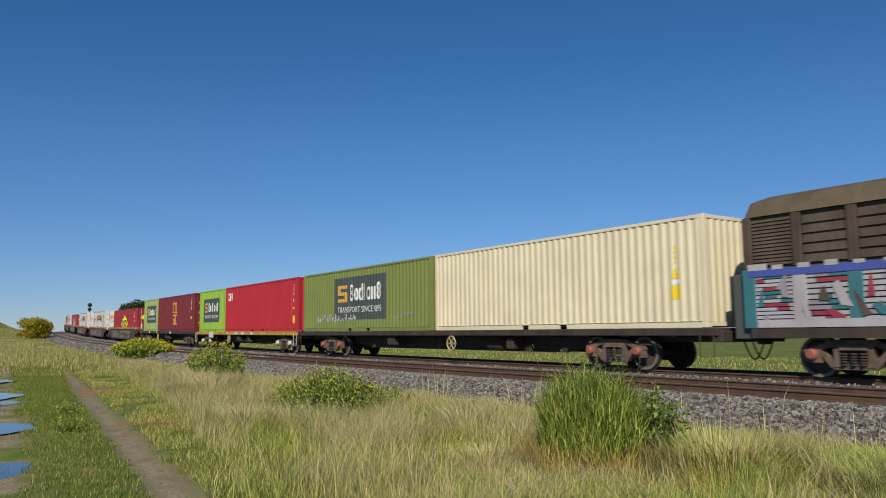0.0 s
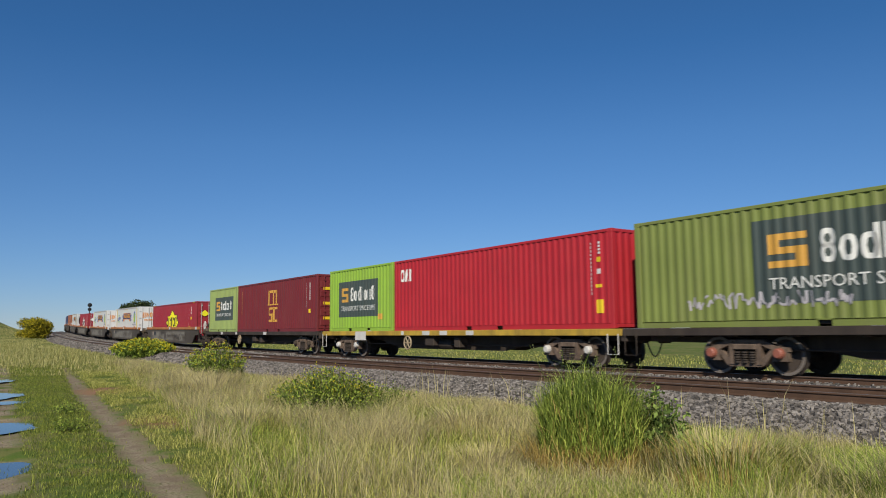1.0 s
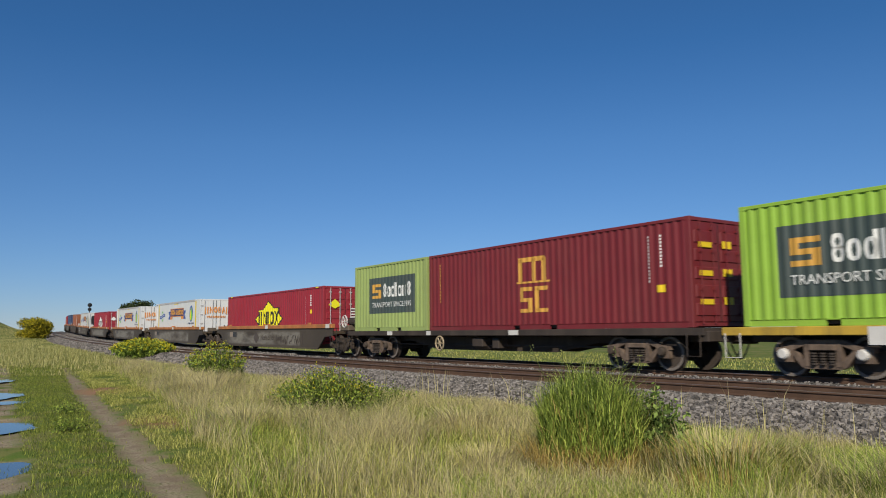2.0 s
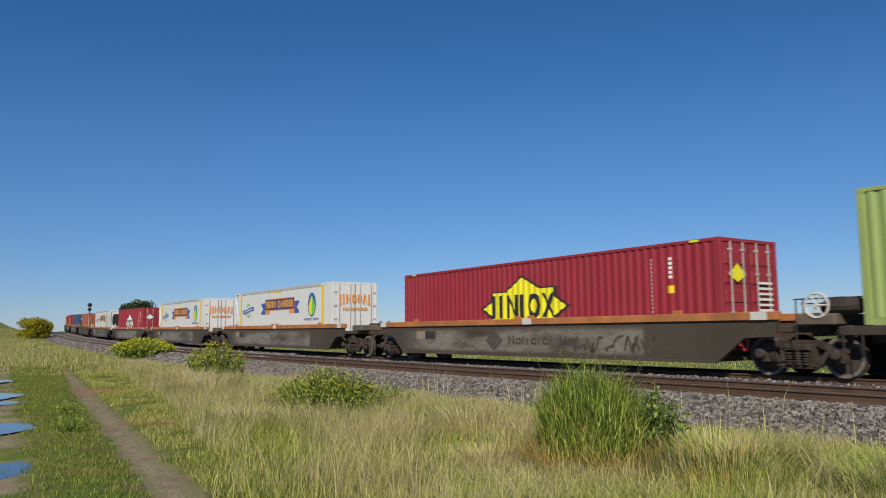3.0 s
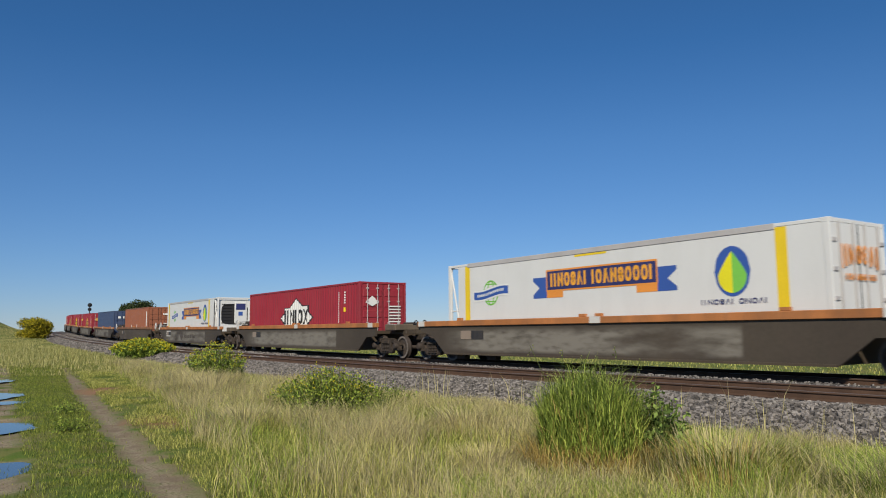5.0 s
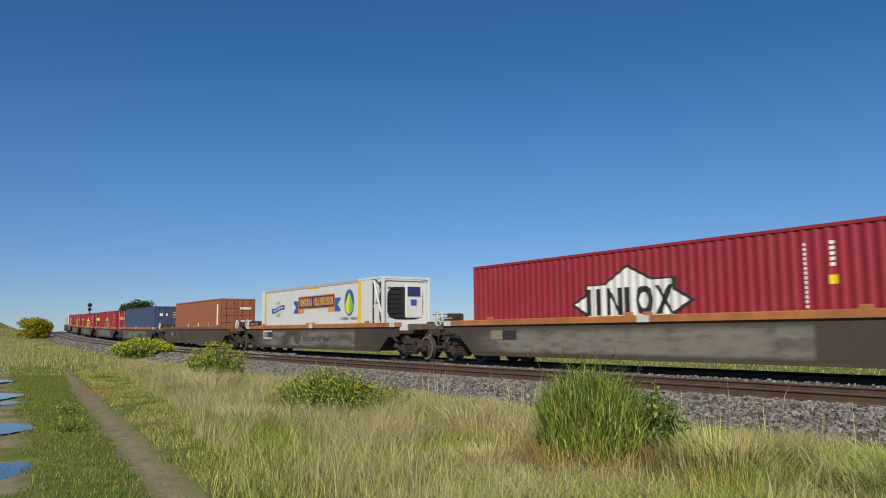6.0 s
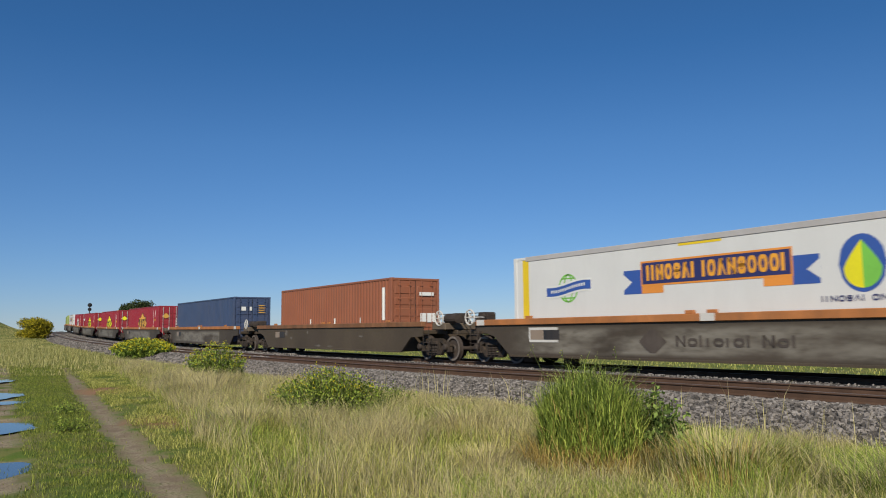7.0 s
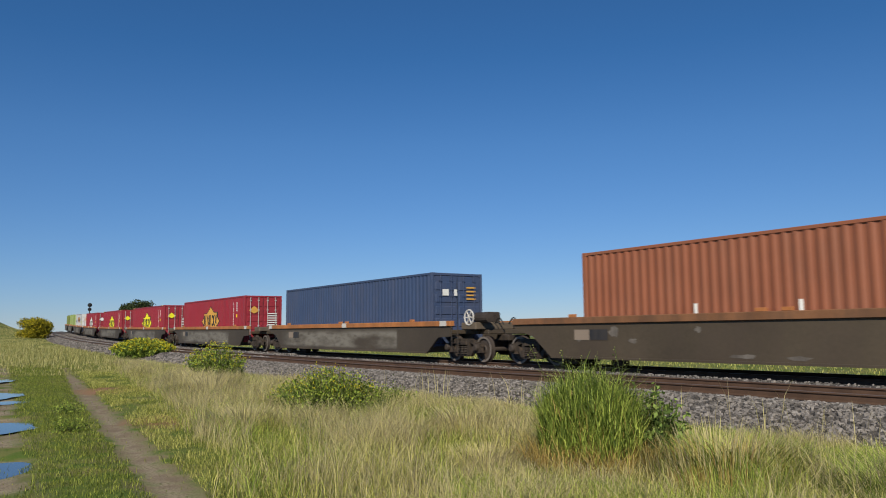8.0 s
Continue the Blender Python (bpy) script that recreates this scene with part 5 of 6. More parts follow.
M_WATER = mat("still_puddle_water", (0.05, 0.05, 0.045), rough=0.03, vary=0.1, scale=2, bump=0.0, spec=0.8)
for px, py, rx, ry in PUDDLES:
    bm = bmesh.new()
    rng = random.Random(int(px * 10))
    ph = [rng.uniform(0, 6.3) for _ in range(3)]
    vs = []
    for i in range(40):
        t = 2 * math.pi * i / 40
        k = 0.85 + 0.12 * math.sin(2 * t + ph[0]) + 0.08 * math.sin(3 * t + ph[1]) + 0.05 * math.sin(7 * t + ph[2])
        vs.append(bm.verts.new((px + rx * k * math.cos(t), py + ry * k * math.sin(t), rise(px) - 0.028)))
    bm.faces.new(vs)
    pud = new("puddle", mesh_of("puddle", bm, M_WATER))
    tagged(pud, "shallow puddle of still water reflecting the sky", "puddle", "puddles in the wheel track", "structure")

# ---- ballast, sleepers, rails ----
def sweep(name, outline, y, x0, x1, dx, material, parent=None, closed=True, z_add=0.0):
    """An outline of side, height carried along the line at y."""
    xs = list(np.arange(x0, x1, dx)) + [x1]
    verts, faces = [], []
    k = len(outline)
    for x in xs:
        b, r = bow(x), rise(x)
        for s, z in outline:
            verts.append((x, y + b + s, RAIL_Z + r + z + z_add))
    for i in range(len(xs) - 1):
        for j in range(k if closed else k - 1):
            a, c = i * k + j, i * k + (j + 1) % k
            faces.append((a, c, c + k, a + k))
    me = bpy.data.meshes.new(name)
    me.from_pydata(verts, [], faces)
    me.materials.append(material)
    ob = new(name, me)
    ob.parent = parent
    return ob


BED = [(-2.95, -0.62), (-1.55, -0.19), (1.15, -0.165), (1.4, -0.07), (2.1, -0.06), (2.5, -0.165), (5.6, -0.16), (7.7, -0.18), (9.1, -0.75)]
bed = sweep("ballast_bed", BED, NEAR_Y, -340, 60, 2.0, M_BALLAST, closed=False)
tagged(bed, "grey crushed stone ballast under two railway tracks", "ballast", kind="structure")

RAIL_OUT = [(-0.07, -0.16), (0.07, -0.16), (0.07, -0.148), (0.012, -0.125), (0.01, -0.045), (0.035, -0.03), (0.035, -0.008), (-0.035, -0.008), (-0.035, -0.03), (-0.01, -0.045), (-0.012, -0.125), (-0.07, -0.148)]
HEAD_OUT = [(-0.033, -0.008), (0.033, -0.008), (0.027, 0.0), (-0.027, 0.0)]
for y, lab in ((NEAR_Y, "empty railway track with two rusty rails on ballast"), (TRAIN_Y, "railway track that carries the train")):
    track = thing("railway_track", lab, "track", kind="structure")
    for s in (-0.75, 0.75):
        r = sweep("rail", RAIL_OUT, y + s, -340, 60, 2.0, M_RAIL, track)
        sweep("rail_head", HEAD_OUT, y + s, -340, 60, 2.0, M_RAILHEAD, r)
    sl = cached(("sleeper",), lambda: bar(-0.12, 0.12, -1.25, 1.25, -0.33, -0.155, 0.02), M_SLEEPER)
    for i in range(150):
        x = 6.0 - i * 0.62
        part("sleeper", sl, M_SLEEPER, track, at=on_line(x, y=y))

# ---- loose stones on the ballast ----
def stones(count, x0, x1, s0, s1, seed, size=(0.010, 0.03)):
    rng = np.random.default_rng(seed)
    cube = np.array([(-1, -1, -1), (1, -1, -1), (1, 1, -1), (-1, 1, -1), (-1, -1, 1), (1, -1, 1), (1, 1, 1), (-1, 1, 1)], float)
    quad = np.array([(0, 3, 2, 1), (4, 5, 6, 7), (0, 1, 5, 4), (1, 2, 6, 5), (2, 3, 7, 6), (3, 0, 4, 7)])
    verts, faces = [], []
    for i in range(count):
        x = x1 - (x1 - x0) * rng.random() ** 1.5
        s = rng.uniform(s0, s1)
        z = np.interp(s, [p[0] for p in BED], [p[1] for p in BED])
        k = rng.uniform(*size)
        pts = cube * k * rng.uniform(0.35, 1.3, (8, 3)) * np.array([1.2, 1.0, 0.75])
        a = rng.uniform(0, 6.28)
        t = rng.uniform(-3.1, 3.1)
        ca, sa, ct, st = math.cos(a), math.sin(a), math.cos(t), math.sin(t)
        rot = np.array([(ca, -sa, 0), (sa, ca, 0), (0, 0, 1)]) @ np.array([(1, 0, 0), (0, ct, -st), (0, st, ct)])
        pts = pts @ rot.T + np.array([x, NEAR_Y + bow(x) + s, RAIL_Z + rise(x) + z + k * 0.3])
        faces.append(quad + 8 * i)
        verts.append(pts)
    me = bpy.data.meshes.new("ballast_stones")
    me.from_pydata(np.concatenate(verts).tolist(), [], np.concatenate(faces).tolist())
    me.materials.append(M_STONE)
    return tagged(new("ballast_stones", me), "loose grey crushed stones of the railway ballast", "stones", kind="stuff")


stones(46000, -45, 4, -3.1, -0.9, 1, (0.014, 0.036))
stones(12000, -60, 4, 0.85, 3.1, 2)
stones(26000, -150, -36, -3.1, 3.1, 3, (0.03, 0.065))

# ---- grass and weeds ----
def blade_material(name, a, b, spread=0.58):
    m = mat(name, a, rough=0.65, vary=0.15, scale=1.5, bump=0.0, per="island", spread=spread, second=b, spec=0.25)
    n, l = m.node_tree.nodes, m.node_tree.links.new
    p = n["Principled BSDF"]
    out = n["Material Output"]
    tr = n.new("ShaderNodeBsdfTranslucent")
    link = p.inputs["Base Color"].links[0].from_socket
    l(link, tr.inputs["Color"])
    mixs = n.new("ShaderNodeMixShader")
    mixs.inputs[0].default_value = 0.3
    l(p.outputs[0], mixs.inputs[1])
    l(tr.outputs[0], mixs.inputs[2])
    l(mixs.outputs[0], out.inputs["Surface"])
    return m


M_GREENBLADE = blade_material("green_grass_blade", (0.18, 0.28, 0.035), (0.37, 0.42, 0.075))
M_CLUMPBLADE = blade_material("dark_green_clump_blade", (0.16, 0.26, 0.04), (0.38, 0.43, 0.09))
M_LUSHBLADE = blade_material("lush_green_grass_blade", (0.115, 0.175, 0.022), (0.27, 0.285, 0.05), spread=0.5)
M_STRAW = blade_material("dry_straw_blade", (0.62, 0.52, 0.31), (0.45, 0.40, 0.16))
M_GOLDSTRAW = blade_material("golden_dry_blade", (0.52, 0.36, 0.11), (0.40, 0.31, 0.10))
M_OLIVEBLADE = blade_material("olive_grass_blade", (0.29, 0.34, 0.06), (0.52, 0.47, 0.14))
M_FARBLADE = blade_material("pale_far_grass_blade", (0.28, 0.31, 0.07), (0.52, 0.45, 0.20), spread=0.3)
M_LEAF = blade_material("weed_leaf", (0.12, 0.20, 0.03), (0.28, 0.34, 0.055))
M_DARKLEAF = blade_material("dark_weed_leaf", (0.11, 0.19, 0.035), (0.22, 0.29, 0.07))
M_FLOWER = blade_material("yellow_weed_flower", (0.75, 0.62, 0.02), (0.62, 0.55, 0.03), spread=0.15)
M_STEM = blade_material("green_weed_stem", (0.12, 0.17, 0.04), (0.2, 0.2, 0.07))
M_BUSHLEAF = blade_material("gorse_leaf", (0.15, 0.16, 0.02), (0.42, 0.34, 0.015))
M_TREELEAF = blade_material("dark_tree_leaf", (0.035, 0.055, 0.02), (0.07, 0.09, 0.03))
M_BARK = mat("grey_brown_bark", (0.12, 0.09, 0.065), rough=0.9, scale=4, bump=0.4)


def blades(name, pts, heights, widths, lean, material, label, category="grass", seed=1, kind="stuff", curl=0.5, fade=True):
    """Many curved, tapered blades in one mesh; pts is an array of base points."""
    rng = np.random.default_rng(seed)
    n = len(pts)
    a = rng.uniform(0, 2 * np.pi, n)
    dirn = np.stack([np.cos(a), np.sin(a), np.zeros(n)], 1)
    side = np.stack([-np.sin(a + rng.uniform(-1.2, 1.2, n)), np.cos(a), np.zeros(n)], 1)
    side /= np.linalg.norm(side, axis=1)[:, None]
    ln = rng.uniform(0.2, 1.0, n) * lean
    if fade and label:   # shorter towards the ballast
        heights = heights * np.clip((NEAR_Y + BEND * pts[:, 0] ** 2 - 2.6 - pts[:, 1]) / 3.0, 0.45, 1.0)
    h, w = heights[:, None], widths[:, None] / 2
    up = np.array([0, 0, 1.0])
    p0 = pts
    p1 = pts + up * h * 0.55 + dirn * (h * ln[:, None] * (0.25 + 0.1 * curl))
    p2 = pts + up * h * (0.98 - 0.25 * ln[:, None]) + dirn * (h * ln[:, None] * (0.6 + 0.5 * curl))
    v = np.stack([p0 - side * w, p0 + side * w, p1 - side * w * 0.75, p1 + side * w * 0.75, p2], 1).reshape(-1, 3)
    i = np.arange(n)[:, None] * 5
    quads = (i + np.array([[0, 1, 3, 2]])).tolist()
    tris = (i + np.array([[2, 3, 4]])).tolist()
    me = bpy.data.meshes.new(name)
    me.from_pydata(v.tolist(), [], quads + tris)
    me.materials.append(material)
    ob = new(name, me)
    if label:
        tagged(ob, label, category, kind=kind)
    return ob


def field(count, x0, x1, y0, y1, seed, power=1.0, keep=None):
    """Random base points on the land, thinned by keep(x, y)."""
    rng = np.random.default_rng(seed)
    out = []
    while len(out) < count:
        xs = x1 - (x1 - x0) * rng.random(count) ** power
        ys = rng.uniform(y0, y1, count)
        for x, y in zip(xs, ys):
            if keep is None or rng.random() < keep(x, y):
                out.append((x, y, land(x, y) - 0.01))
                if len(out) >= count:
                    break
    return np.array(out)


def fringe(x):
    """Where the tall grass begins beside the path."""
    return 1.7 - 0.167 * x


def rough(x, y):
    """How much of the tall rough grass grows here, 0 to 1."""
    edge = fringe(x) + 0.6 * noise.noise((x * 0.5, y * 0.5, 5.0))
    top = NEAR_Y + bow(x) - 3.1 + 0.35 * noise.noise((x * 0.6, 0.0, 9.0))
    if y < edge or y > top:
        return 0.0
    return min(1.0, (y - edge) / 1.2 + 0.12)


def patch(x, y, f=0.45, o=0.0):
    return 0.5 + 0.5 * noise.noise((x * f, y * f, o))


def sizes(n, lo, hi, seed):
    return np.random.default_rng(seed).uniform(lo, hi, n)


def tufts(count, per, seed, keep, lo, hi, spread=0.07, area=(-42, 1.5, 2.5, 12.5), power=1.5):
    """Base points and heights of blades that stand in tufts of their own size."""
    rng = np.random.default_rng(seed)
    c = field(count, *area, seed, power, keep)
    size = rng.uniform(lo, hi, count) * np.array([0.55 + 0.9 * patch(x, y, 0.8, 7.0) for x, y, z in c])
    k = np.repeat(np.arange(count), per)
    pts = c[k] + np.concatenate([rng.normal(0, spread, (len(k), 2)), np.zeros((len(k), 1))], 1)
    h = size[k] * rng.uniform(0.45, 1.15, len(k))
    near_clump = np.hypot(pts[:, 0] + 5.7, pts[:, 1] - 5.9) < 1.5
    weed = np.hypot(pts[:, 0] + 13.4, pts[:, 1] - 6.6) < 1.3
    h = np.where(near_clump | weed, h * 0.5, h)
    return pts, h


def meadow():
    dry = lambda x, y: 0.06 + 0.94 * (patch(x, y, 0.6) > 0.5)
    p, h = tufts(7200, 20, 11, lambda x, y: rough(x, y) * dry(x, y) * (0.5 if x > -8.5 else 1.0), 0.3, 0.72, 0.1)
    blades("straw_grass", p, h, sizes(len(p), 0.003, 0.007, 2), 1.1, M_STRAW, "tall dry straw-coloured grass beside the railway", seed=21, curl=0.9)
    p, h = tufts(5600, 18, 12, rough, 0.22, 0.55, 0.11)
    blades("olive_grass", p, h, sizes(len(p), 0.003, 0.008, 4), 1.3, M_OLIVEBLADE, "rough olive grass beside the railway", seed=22, curl=0.8)
    p, h = tufts(5200, 18, 13, lambda x, y: rough(x, y) * (0.1 + 0.9 * (patch(x, y, 0.5, 4.0) > 0.5)), 0.2, 0.5, 0.12)
    blades("green_grass", p, h, sizes(len(p), 0.004, 0.009, 6), 1.0, M_GREENBLADE, "green meadow grass beside the railway", seed=23, curl=0.7)
    N = 40000
    p = field(N, -36, 1.5, 2.0, 12.0, 17, 1.5, rough)
    blades("fallen_grass", p, sizes(N, 0.08, 0.3, 3), sizes(N, 0.004, 0.008, 4), 2.4, M_STRAW, "fallen dry stalks low in the grass", seed=27)
    # short verge

    def verge(x, y):
        if y > fringe(x) + 0.7:
            return 0.0
        d = y - trail(x)
        bare = 0.08 + 0.3 * patch(x, y, 1.3, 2.0)
        if abs(d) < bare * min(1.0, (x + 40) / 14):
            return 0.03
        if abs(y + 0.1 + 0.09 * x) < 0.15 + 0.5 * patch(x, y, 1.1, 3.0):
            return 0.05
        if d > 0:
            return 0.12 + 0.5 * (patch(x, y, 1.0, 8.0) > 0.52)
        return 1.0
    N = 190000
    p = field(N, -44, 0.5, -1.5, 8.5, 14, 1.5, verge)
    tall = np.array([0.55 + 0.9 * patch(x, y, 0.9, 6.0) for x, y, z in p])
    blades("verge_grass", p, sizes(N, 0.025, 0.10, 7) * tall, sizes(N, 0.004, 0.009, 8), 1.1, M_LUSHBLADE, "short lush green grass beside the dirt path", seed=24)
    # thin dry growth between the path and the tall grass
    N = 26000
    p = field(N, -36, 0.5, 1.0, 9.0, 18, 1.5, lambda x, y: 1.0 if trail(x) + 0.3 < y < fringe(x) + 0.5 and patch(x, y, 0.9, 1.0) > 0.42 else 0.0)
    blades("trodden_grass", p, sizes(N, 0.03, 0.16, 3), sizes(N, 0.004, 0.008, 4), 2.0, M_OLIVEBLADE, "trodden short dry grass beside the path", seed=28)
    # far rough grass
    N = 110000
    p = field(N, -160, -34, -16, 22, 15, 1.5, lambda x, y: (0.0 if y > NEAR_Y + bow(x) - 2.9 else (0.25 + 0.75 * (patch(x, y, 0.25, 3.0) > 0.45)) if y > trail(x) + 0.8 or x < -42 else 0.3))
    low = np.where(p[:, 1] < 0.6 - 0.121 * p[:, 0], 0.75, 1.15) * np.array([0.5 + patch(x, y, 0.3, 5.0) for x, y, z in p])
    blades("far_grass", p, sizes(N, 0.18, 0.55, 9) * np.clip((-30 - p[:, 0]) / 18, 0.25, 1.0) * low, sizes(N, 0.012, 0.03, 10), 0.9, M_FARBLADE, "far pale rough grass on the rise beside the line", seed=25)
    N = 40000
    p = field(N, -120, 10, 24.5, 45, 16, 1.0, None)
    blades("field_grass", p, sizes(N, 0.15, 0.4, 11), sizes(N, 0.012, 0.03, 12), 0.9, M_OLIVEBLADE, "bright green field grass beyond the railway", seed=26)


meadow()


def leaf_cloud(name, pts, size, material, parent, seed=1, label="", flat=0.0):
    """Small pointed leaves, one at each point."""
    rng = np.random.default_rng(seed)
    n = len(pts)
    d = rng.normal(size=(n, 3))
    d[:, 2] *= 1 - flat
    d /= np.linalg.norm(d, axis=1)[:, None]
    e = np.cross(d, rng.normal(size=(n, 3)))
    e /= np.linalg.norm(e, axis=1)[:, None]
    s = (size * rng.uniform(0.6, 1.4, n))[:, None]
    v = np.stack([pts - d * s * 0.6, pts + e * s * 0.3, pts + d * s * 0.6, pts - e * s * 0.3], 1).reshape(-1, 3)
    f = (np.arange(n)[:, None] * 4 + np.arange(4)[None]).tolist()
    me = bpy.data.meshes.new(name)
    me.from_pydata(v.tolist(), [], f)
    me.materials.append(material)
    ob = new(name, me)
    ob.parent = parent
    ob["kind"] = "stuff"
    if label:
        ob["label"] = label
    return ob


def flowering_weed(x, y, spread, height, count, seed, flowers=1.0, label="bushy green weed with small yellow flowers", leaf=0.055, leaf_m=None, bloom=0.032):
    """A bushy weed: branching stems, leaves low down, yellow flowers at the tips."""
    rng = np.random.default_rng(seed)
    base = thing("flowering_weed", label, "weed", "flowering weeds")
    base.location = (x, y, land(x, y))
    bm_pts, tips, leaves = [], [], []
    stems = bmesh.new()
    for i in range(count):
        a, r = rng.uniform(0, 6.28), spread * math.sqrt(rng.random())
        h = height * (0.55 + 0.45 * (1 - (r / spread) ** 2)) * rng.uniform(0.75, 1.15)
        foot = Vector((r * 0.55 * math.cos(a), r * 0.55 * math.sin(a), 0))
        top = Vector((r * math.cos(a), r * math.sin(a), h))
        mid = foot.lerp(top, 0.5) + Vector(rng.normal(size=3)) * 0.03
        tube(stems, [foot, mid, top], 0.005, 3)
        for k in range(16):
            t = rng.random() ** 0.8
            q = (foot.lerp(mid, t * 2) if t < 0.5 else mid.lerp(top, t * 2 - 1)) + Vector(rng.normal(size=3)) * (0.055 + 0.05 * (1 - t))
            if q.z > 0:
                leaves.append(q)
        for k in range(int(rng.poisson(5 * flowers))):
            tips.append(top + Vector(rng.normal(size=3)) * 0.05)
    part("stem", stems, M_STEM, base)["kind"] = "stuff"
    leaf_cloud("foliage", np.array([tuple(q) for q in leaves]), leaf, leaf_m or M_LEAF, base, seed)
    if tips:
        leaf_cloud("blossom", np.array([tuple(q) for q in tips]), bloom, M_FLOWER, base, seed + 1, "small yellow flowers")
    return base


flowering_weed(-13.8, 6.95, 1.1, 0.85, 300, 31, 0.5, bloom=0.026)
flowering_weed(-25.5, 8.6, 1.05, 1.2, 200, 32, 0.8, leaf=0.075, bloom=0.04)
flowering_weed(-50.0, 12.2, 2.0, 1.2, 360, 34, 0.8, "broad yellow-green flowering weed beside the ballast", leaf=0.15, bloom=0.085)
flowering_weed(-54.0, 13.0, 1.9, 1.1, 300, 36, 0.8, "broad yellow-green flowering weed beside the ballast", leaf=0.15, bloom=0.085)
flowering_weed(-13.2, 8.0, 0.5, 0.6, 60, 35, 0.0, "dull brown-green weed going to seed", leaf=0.04)

for x, y, w, h in ((-17.5, 2.8, 0.3, 0.16), (-14.2, 2.3, 0.22, 0.12)):
    flowering_weed(x, y, w, h, 45, int(-x * 10), 0.0, "low broad-leaved green weed in the short grass", 0.035)

# the tall green clump
def clump(x, y):
    base = thing("grass_clump", "tall dense clump of bright green grass and broad weeds", "grass clump")
    base.location = (x, y, land(x, y))
    rng = np.random.default_rng(41)
    N = 6500
    a, r = rng.uniform(0, 6.28, N), 0.6 * np.sqrt(rng.random(N))
    tall = 1.25 - 0.45 * (r / 0.6) ** 2
    z = tall * rng.random(N) ** 0.9 * 0.72
    pts = np.stack([r * np.cos(a), r * np.sin(a), z], 1)
    h = np.minimum(rng.uniform(0.25, 0.6, N), tall * 1.12 - z) * rng.uniform(0.6, 1.2, N)
    ob = blades("grass_tuft", pts, h, rng.uniform(0.006, 0.015, N), 1.1, M_CLUMPBLADE, "", seed=42, curl=0.9)
    ob.parent = base
    ob["kind"] = "stuff"
    N = 420
    a, r = rng.uniform(0, 6.28, N), 0.62 * np.sqrt(rng.random(N))
    pts = np.stack([r * np.cos(a), r * np.sin(a), 0.5 * rng.random(N)], 1)
    ob = blades("dry_blade", pts, rng.uniform(0.3, 0.65, N), rng.uniform(0.006, 0.012, N), 0.9, M_GOLDSTRAW, "", seed=45)
    ob.parent = base
    ob["kind"] = "stuff"
    ob["label"] = "dry golden blades among the green"
    for k in range(16):      # thin stalks with seed heads above the clump
        t, q = rng.uniform(0, 6.28), 0.6 * math.sqrt(rng.random())
        x0, y0, top = q * math.cos(t), q * math.sin(t), rng.uniform(1.0, 1.45)
        bm = bmesh.new()
        tip = Vector((x0 + rng.normal() * 0.08, y0 + rng.normal() * 0.08, top))
        tube(bm, [(x0, y0, 0.3), (x0 + rng.normal() * 0.02, y0, top * 0.7), tip], 0.004, 3)
        for j in range(6):
            c = tip + Vector((rng.normal() * 0.02, rng.normal() * 0.02, -0.03 * j))
            bmesh.ops.create_icosphere(bm, subdivisions=1, radius=rng.uniform(0.007, 0.013), matrix=Matrix.Translation(c))
        part("seed_stalk", bm, M_STEM, base)
    N = 2200
    a, r = rng.uniform(0, 6.28, N), 0.8 * np.sqrt(rng.random(N))
    pts = np.stack([r * np.cos(a), r * np.sin(a), np.zeros(N)], 1)
    ob = blades("dry_tuft", pts, rng.uniform(0.15, 0.5, N), rng.uniform(0.006, 0.012, N), 1.6, M_GOLDSTRAW, "", seed=43)
    ob.parent = base
    ob["kind"] = "stuff"
    ob["label"] = "dry yellow blades at the foot"
    return base


clump(-6.5, 6.75)
flowering_weed(-6.2, 7.5, 0.4, 0.85, 120, 44, 0.0, "broad-leaved dark green weed beside the grass clump", 0.06, M_DARKLEAF)

# thin tall stalks against the ballast
def stalks():
    rng = np.random.default_rng(51)
    N = 90
    p = field(N, -16, 0, 8.5, 11.8, 52, 1.0, lambda x, y: 1.0 if NEAR_Y + bow(x) - 4.4 < y < NEAR_Y + bow(x) - 1.9 else 0.0)
    blades("seed_stalks", p, rng.uniform(0.55, 1.0, N), rng.uniform(0.009, 0.015, N), 0.45, M_STRAW, "thin pale seed stalks in front of the ballast", seed=53, fade=False)


stalks()


def tussock(x, y, r, h, n, material, label, seed, lean=0.6, wide=1.0):
    rng = np.random.default_rng(seed)
    a, q = rng.uniform(0, 6.28, n), r * np.sqrt(rng.random(n))
    pts = np.stack([x + q * np.cos(a), y + q * np.sin(a), np.full(n, land(x, y) - 0.02)], 1)
    blades("grass_tussock", pts, h * (1.1 - 0.4 * (q / r) ** 2) * rng.uniform(0.3, 1.15, n), wide * rng.uniform(0.005, 0.012, n), lean, material, label, seed=seed, fade=False)


tussock(-5.3, 7.5, 1.0, 0.62, 800, M_STRAW, "loose tussock of dry yellow grass beside the green clump", 71, 0.3, 1.3)
tussock(-5.1, 7.6, 1.05, 0.5, 2600, M_CLUMPBLADE, "green grass growing through the dry tussock", 72, 0.7, 1.3)
tussock(-5.0, 7.2, 0.9, 0.55, 600, M_GOLDSTRAW, "golden dry grass at the foot of the tussock", 77, 0.6, 1.4)
tussock(-3.45, 8.0, 0.75, 0.5, 2600, M_GREENBLADE, "low bright green grass tussock near the ballast", 73)
tussock(-3.3, 7.3, 0.65, 0.5, 2400, M_CLUMPBLADE, "dark green grass tussock near the ballast", 78)
tussock(-7.2, 5.7, 0.8, 0.32, 1800, M_STRAW, "flattened pale dry grass before the green clump", 79)
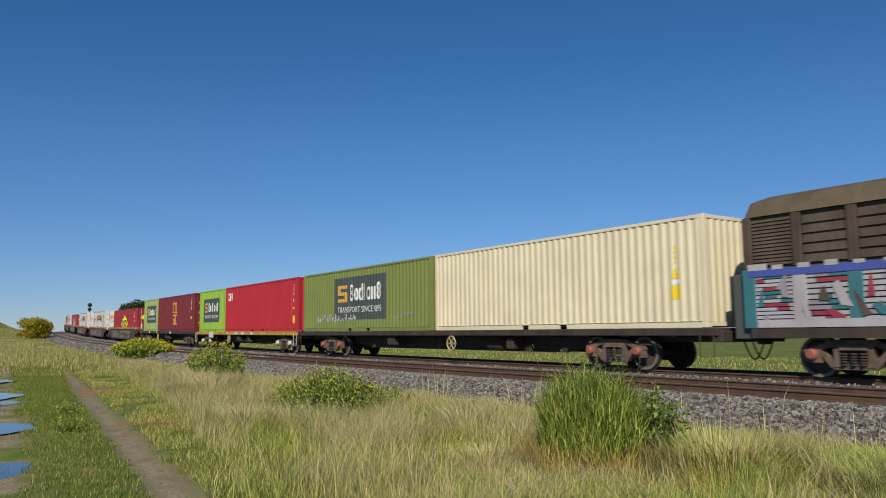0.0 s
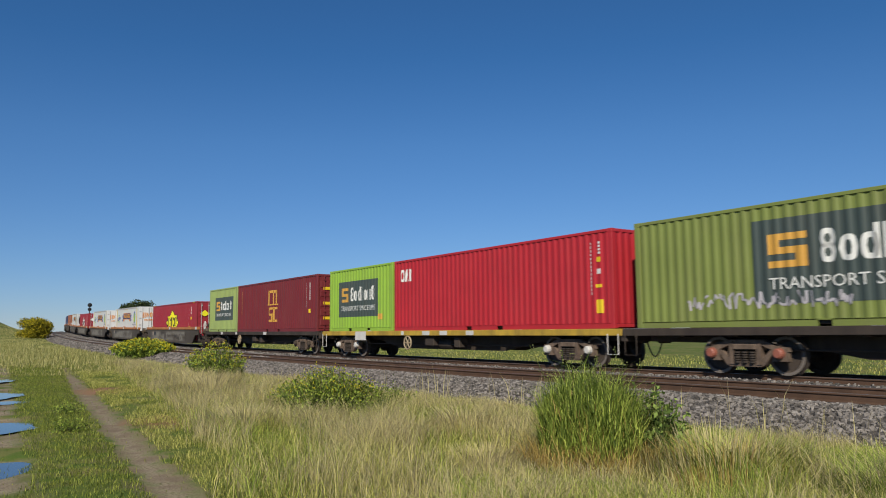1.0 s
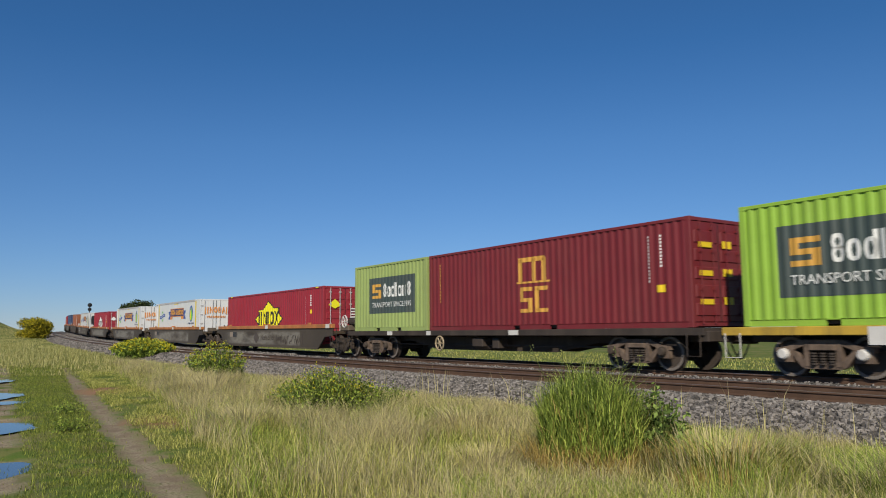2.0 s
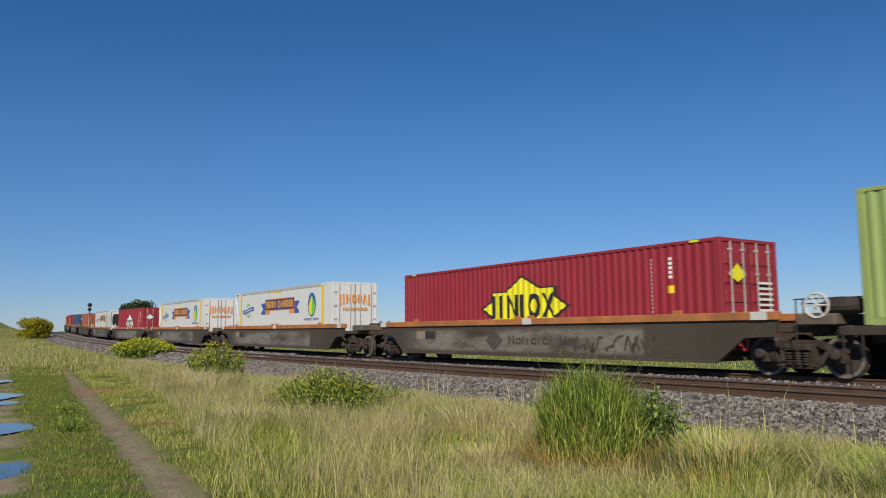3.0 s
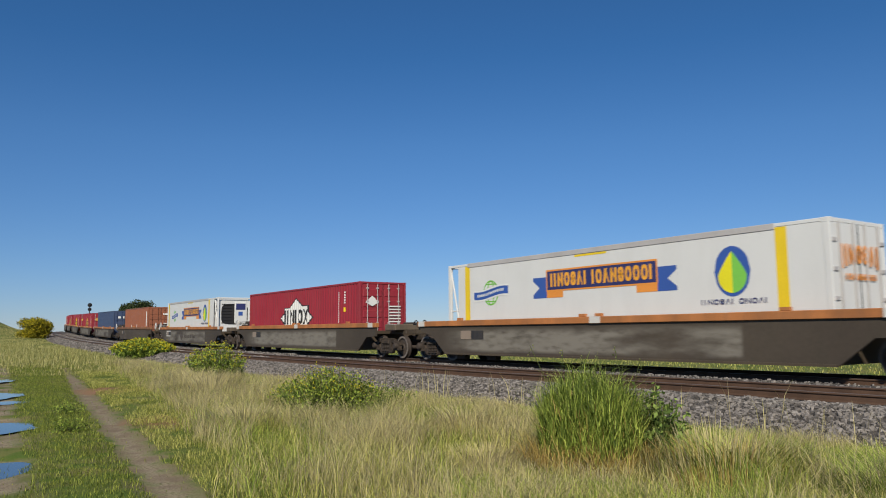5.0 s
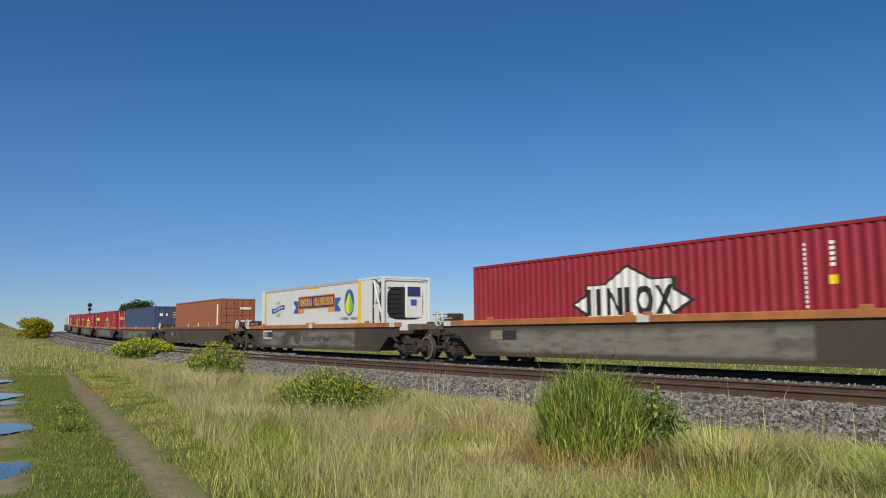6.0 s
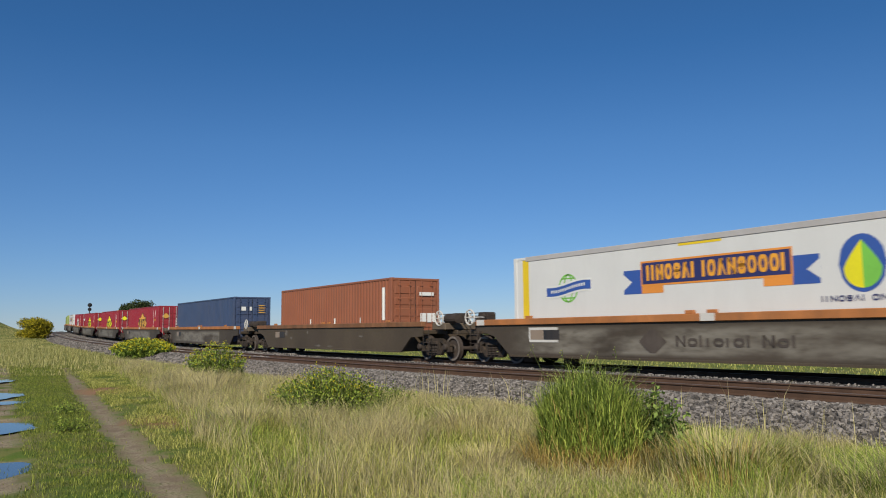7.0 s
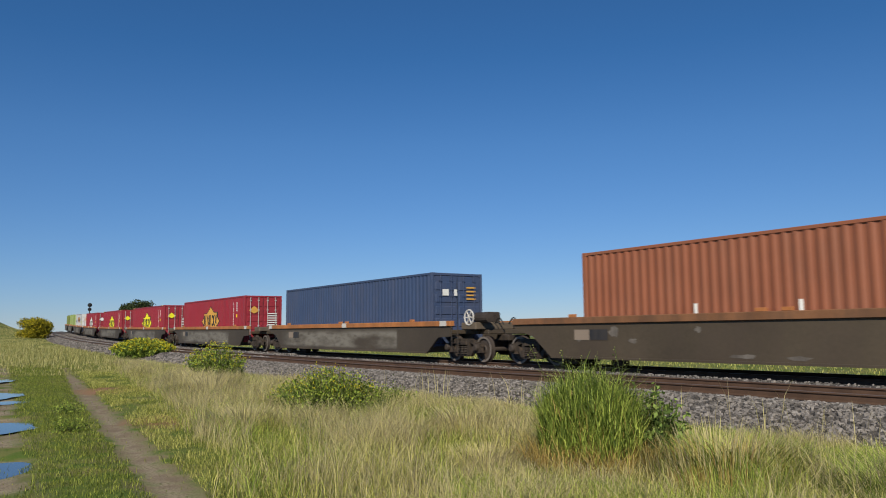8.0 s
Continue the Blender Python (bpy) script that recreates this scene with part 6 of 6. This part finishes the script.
tussock(-9.6, 7.2, 0.6, 0.6, 1400, M_STRAW, "small dry tussock of pale stalks", 74)
tussock(-12.2, 4.6, 0.8, 0.55, 2200, M_STRAW, "pale dry tussock beside the dirt path", 75)
tussock(-19.0, 6.3, 1.1, 0.75, 2600, M_STRAW, "tall pale dry tussock near the path", 76)
tussock(-23.0, 7.2, 1.2, 0.7, 2400, M_STRAW, "wide pale dry tussock beyond the path", 80)

# ---- far things ----
def bush(x, y, wide, tall, seed, leaf, name, label, cat, count=9000, size=0.22):
    base = thing(name, label, cat)
    base.location = (x, y, land(x, y) - 0.1)
    rng = np.random.default_rng(seed)
    bm = bmesh.new()
    rod(bm, (0, 0, -0.2), (0.1, 0.1, tall * 0.5), wide * 0.03, 8)
    lobes = []
    for i in range(46):
        a = rng.uniform(0, 6.28)
        r = wide * 0.33 * math.sqrt(rng.random())
        c = np.array([r * math.cos(a), r * math.sin(a), tall * rng.uniform(0.12, 0.7)])
        lobes.append((c, wide * rng.uniform(0.12, 0.22)))
        rod(bm, (0, 0, tall * 0.15), tuple(c), wide * 0.012, 5)
    part("trunk", bm, M_BARK, base)
    pts = []
    while len(pts) < count:
        c, r = lobes[rng.integers(len(lobes))]
        d = rng.normal(size=3)
        d /= np.linalg.norm(d)
        q = c + d * r * rng.uniform(0.6, 1.1) * np.array([1, 1, tall / wide * 1.25])
        if q[2] > 0.05:
            pts.append(q)
    leaf_cloud("crown", np.array(pts), size, leaf, base, seed)
    return base


bush(-130.4, 15.8, 5.5, 3.5, 61, M_BUSHLEAF, "gorse_bush", "rounded yellow-green flowering gorse bush beside the line", "bush", 22000, 0.2)
bush(-250, 58.5, 11.5, 11.8, 62, M_TREELEAF, "far_tree", "dark round-topped tree far behind the train", "tree", 26000, 0.5)

def signal(x, y):
    s = thing("rail_signal", "black round-headed railway signal on a thin mast", "signal")
    z = land(x, y)
    s.location = (x, y, z)
    H = 1.6 + 0.0465 * abs(x) - z
    bm = bmesh.new()
    rod(bm, (0, 0, -0.2), (0, 0, H - 0.3), 0.08, 8)
    part("mast", bm, M_WAGON, s)
    for zz, r in ((H - 0.3, 0.4), (H - 1.15, 0.34)):
        bm = bmesh.new()
        rod(bm, (-0.1, 0, zz), (0.12, 0, zz), r, 20)
        head = part("signal_head", bm, M_BLACK, s, "black round target board")
        bm = bmesh.new()
        rod(bm, (0.1, 0, zz + r * 0.2), (0.34, 0, zz + r * 0.2), r * 0.35, 12)
        part("hood", bm, M_BLACK, head)
    bm = bmesh.new()
    for k in (-0.2, 0.2):
        rod(bm, (-0.25, k, 0), (-0.25, k, H - 1.8), 0.025, 5)
    for i in range(int((H - 2) / 0.4)):
        rod(bm, (-0.25, -0.2, 0.3 + 0.4 * i), (-0.25, 0.2, 0.3 + 0.4 * i), 0.018, 5)
    part("ladder", bm, M_WAGON, s)
    return s


signal(-160, 28.8)


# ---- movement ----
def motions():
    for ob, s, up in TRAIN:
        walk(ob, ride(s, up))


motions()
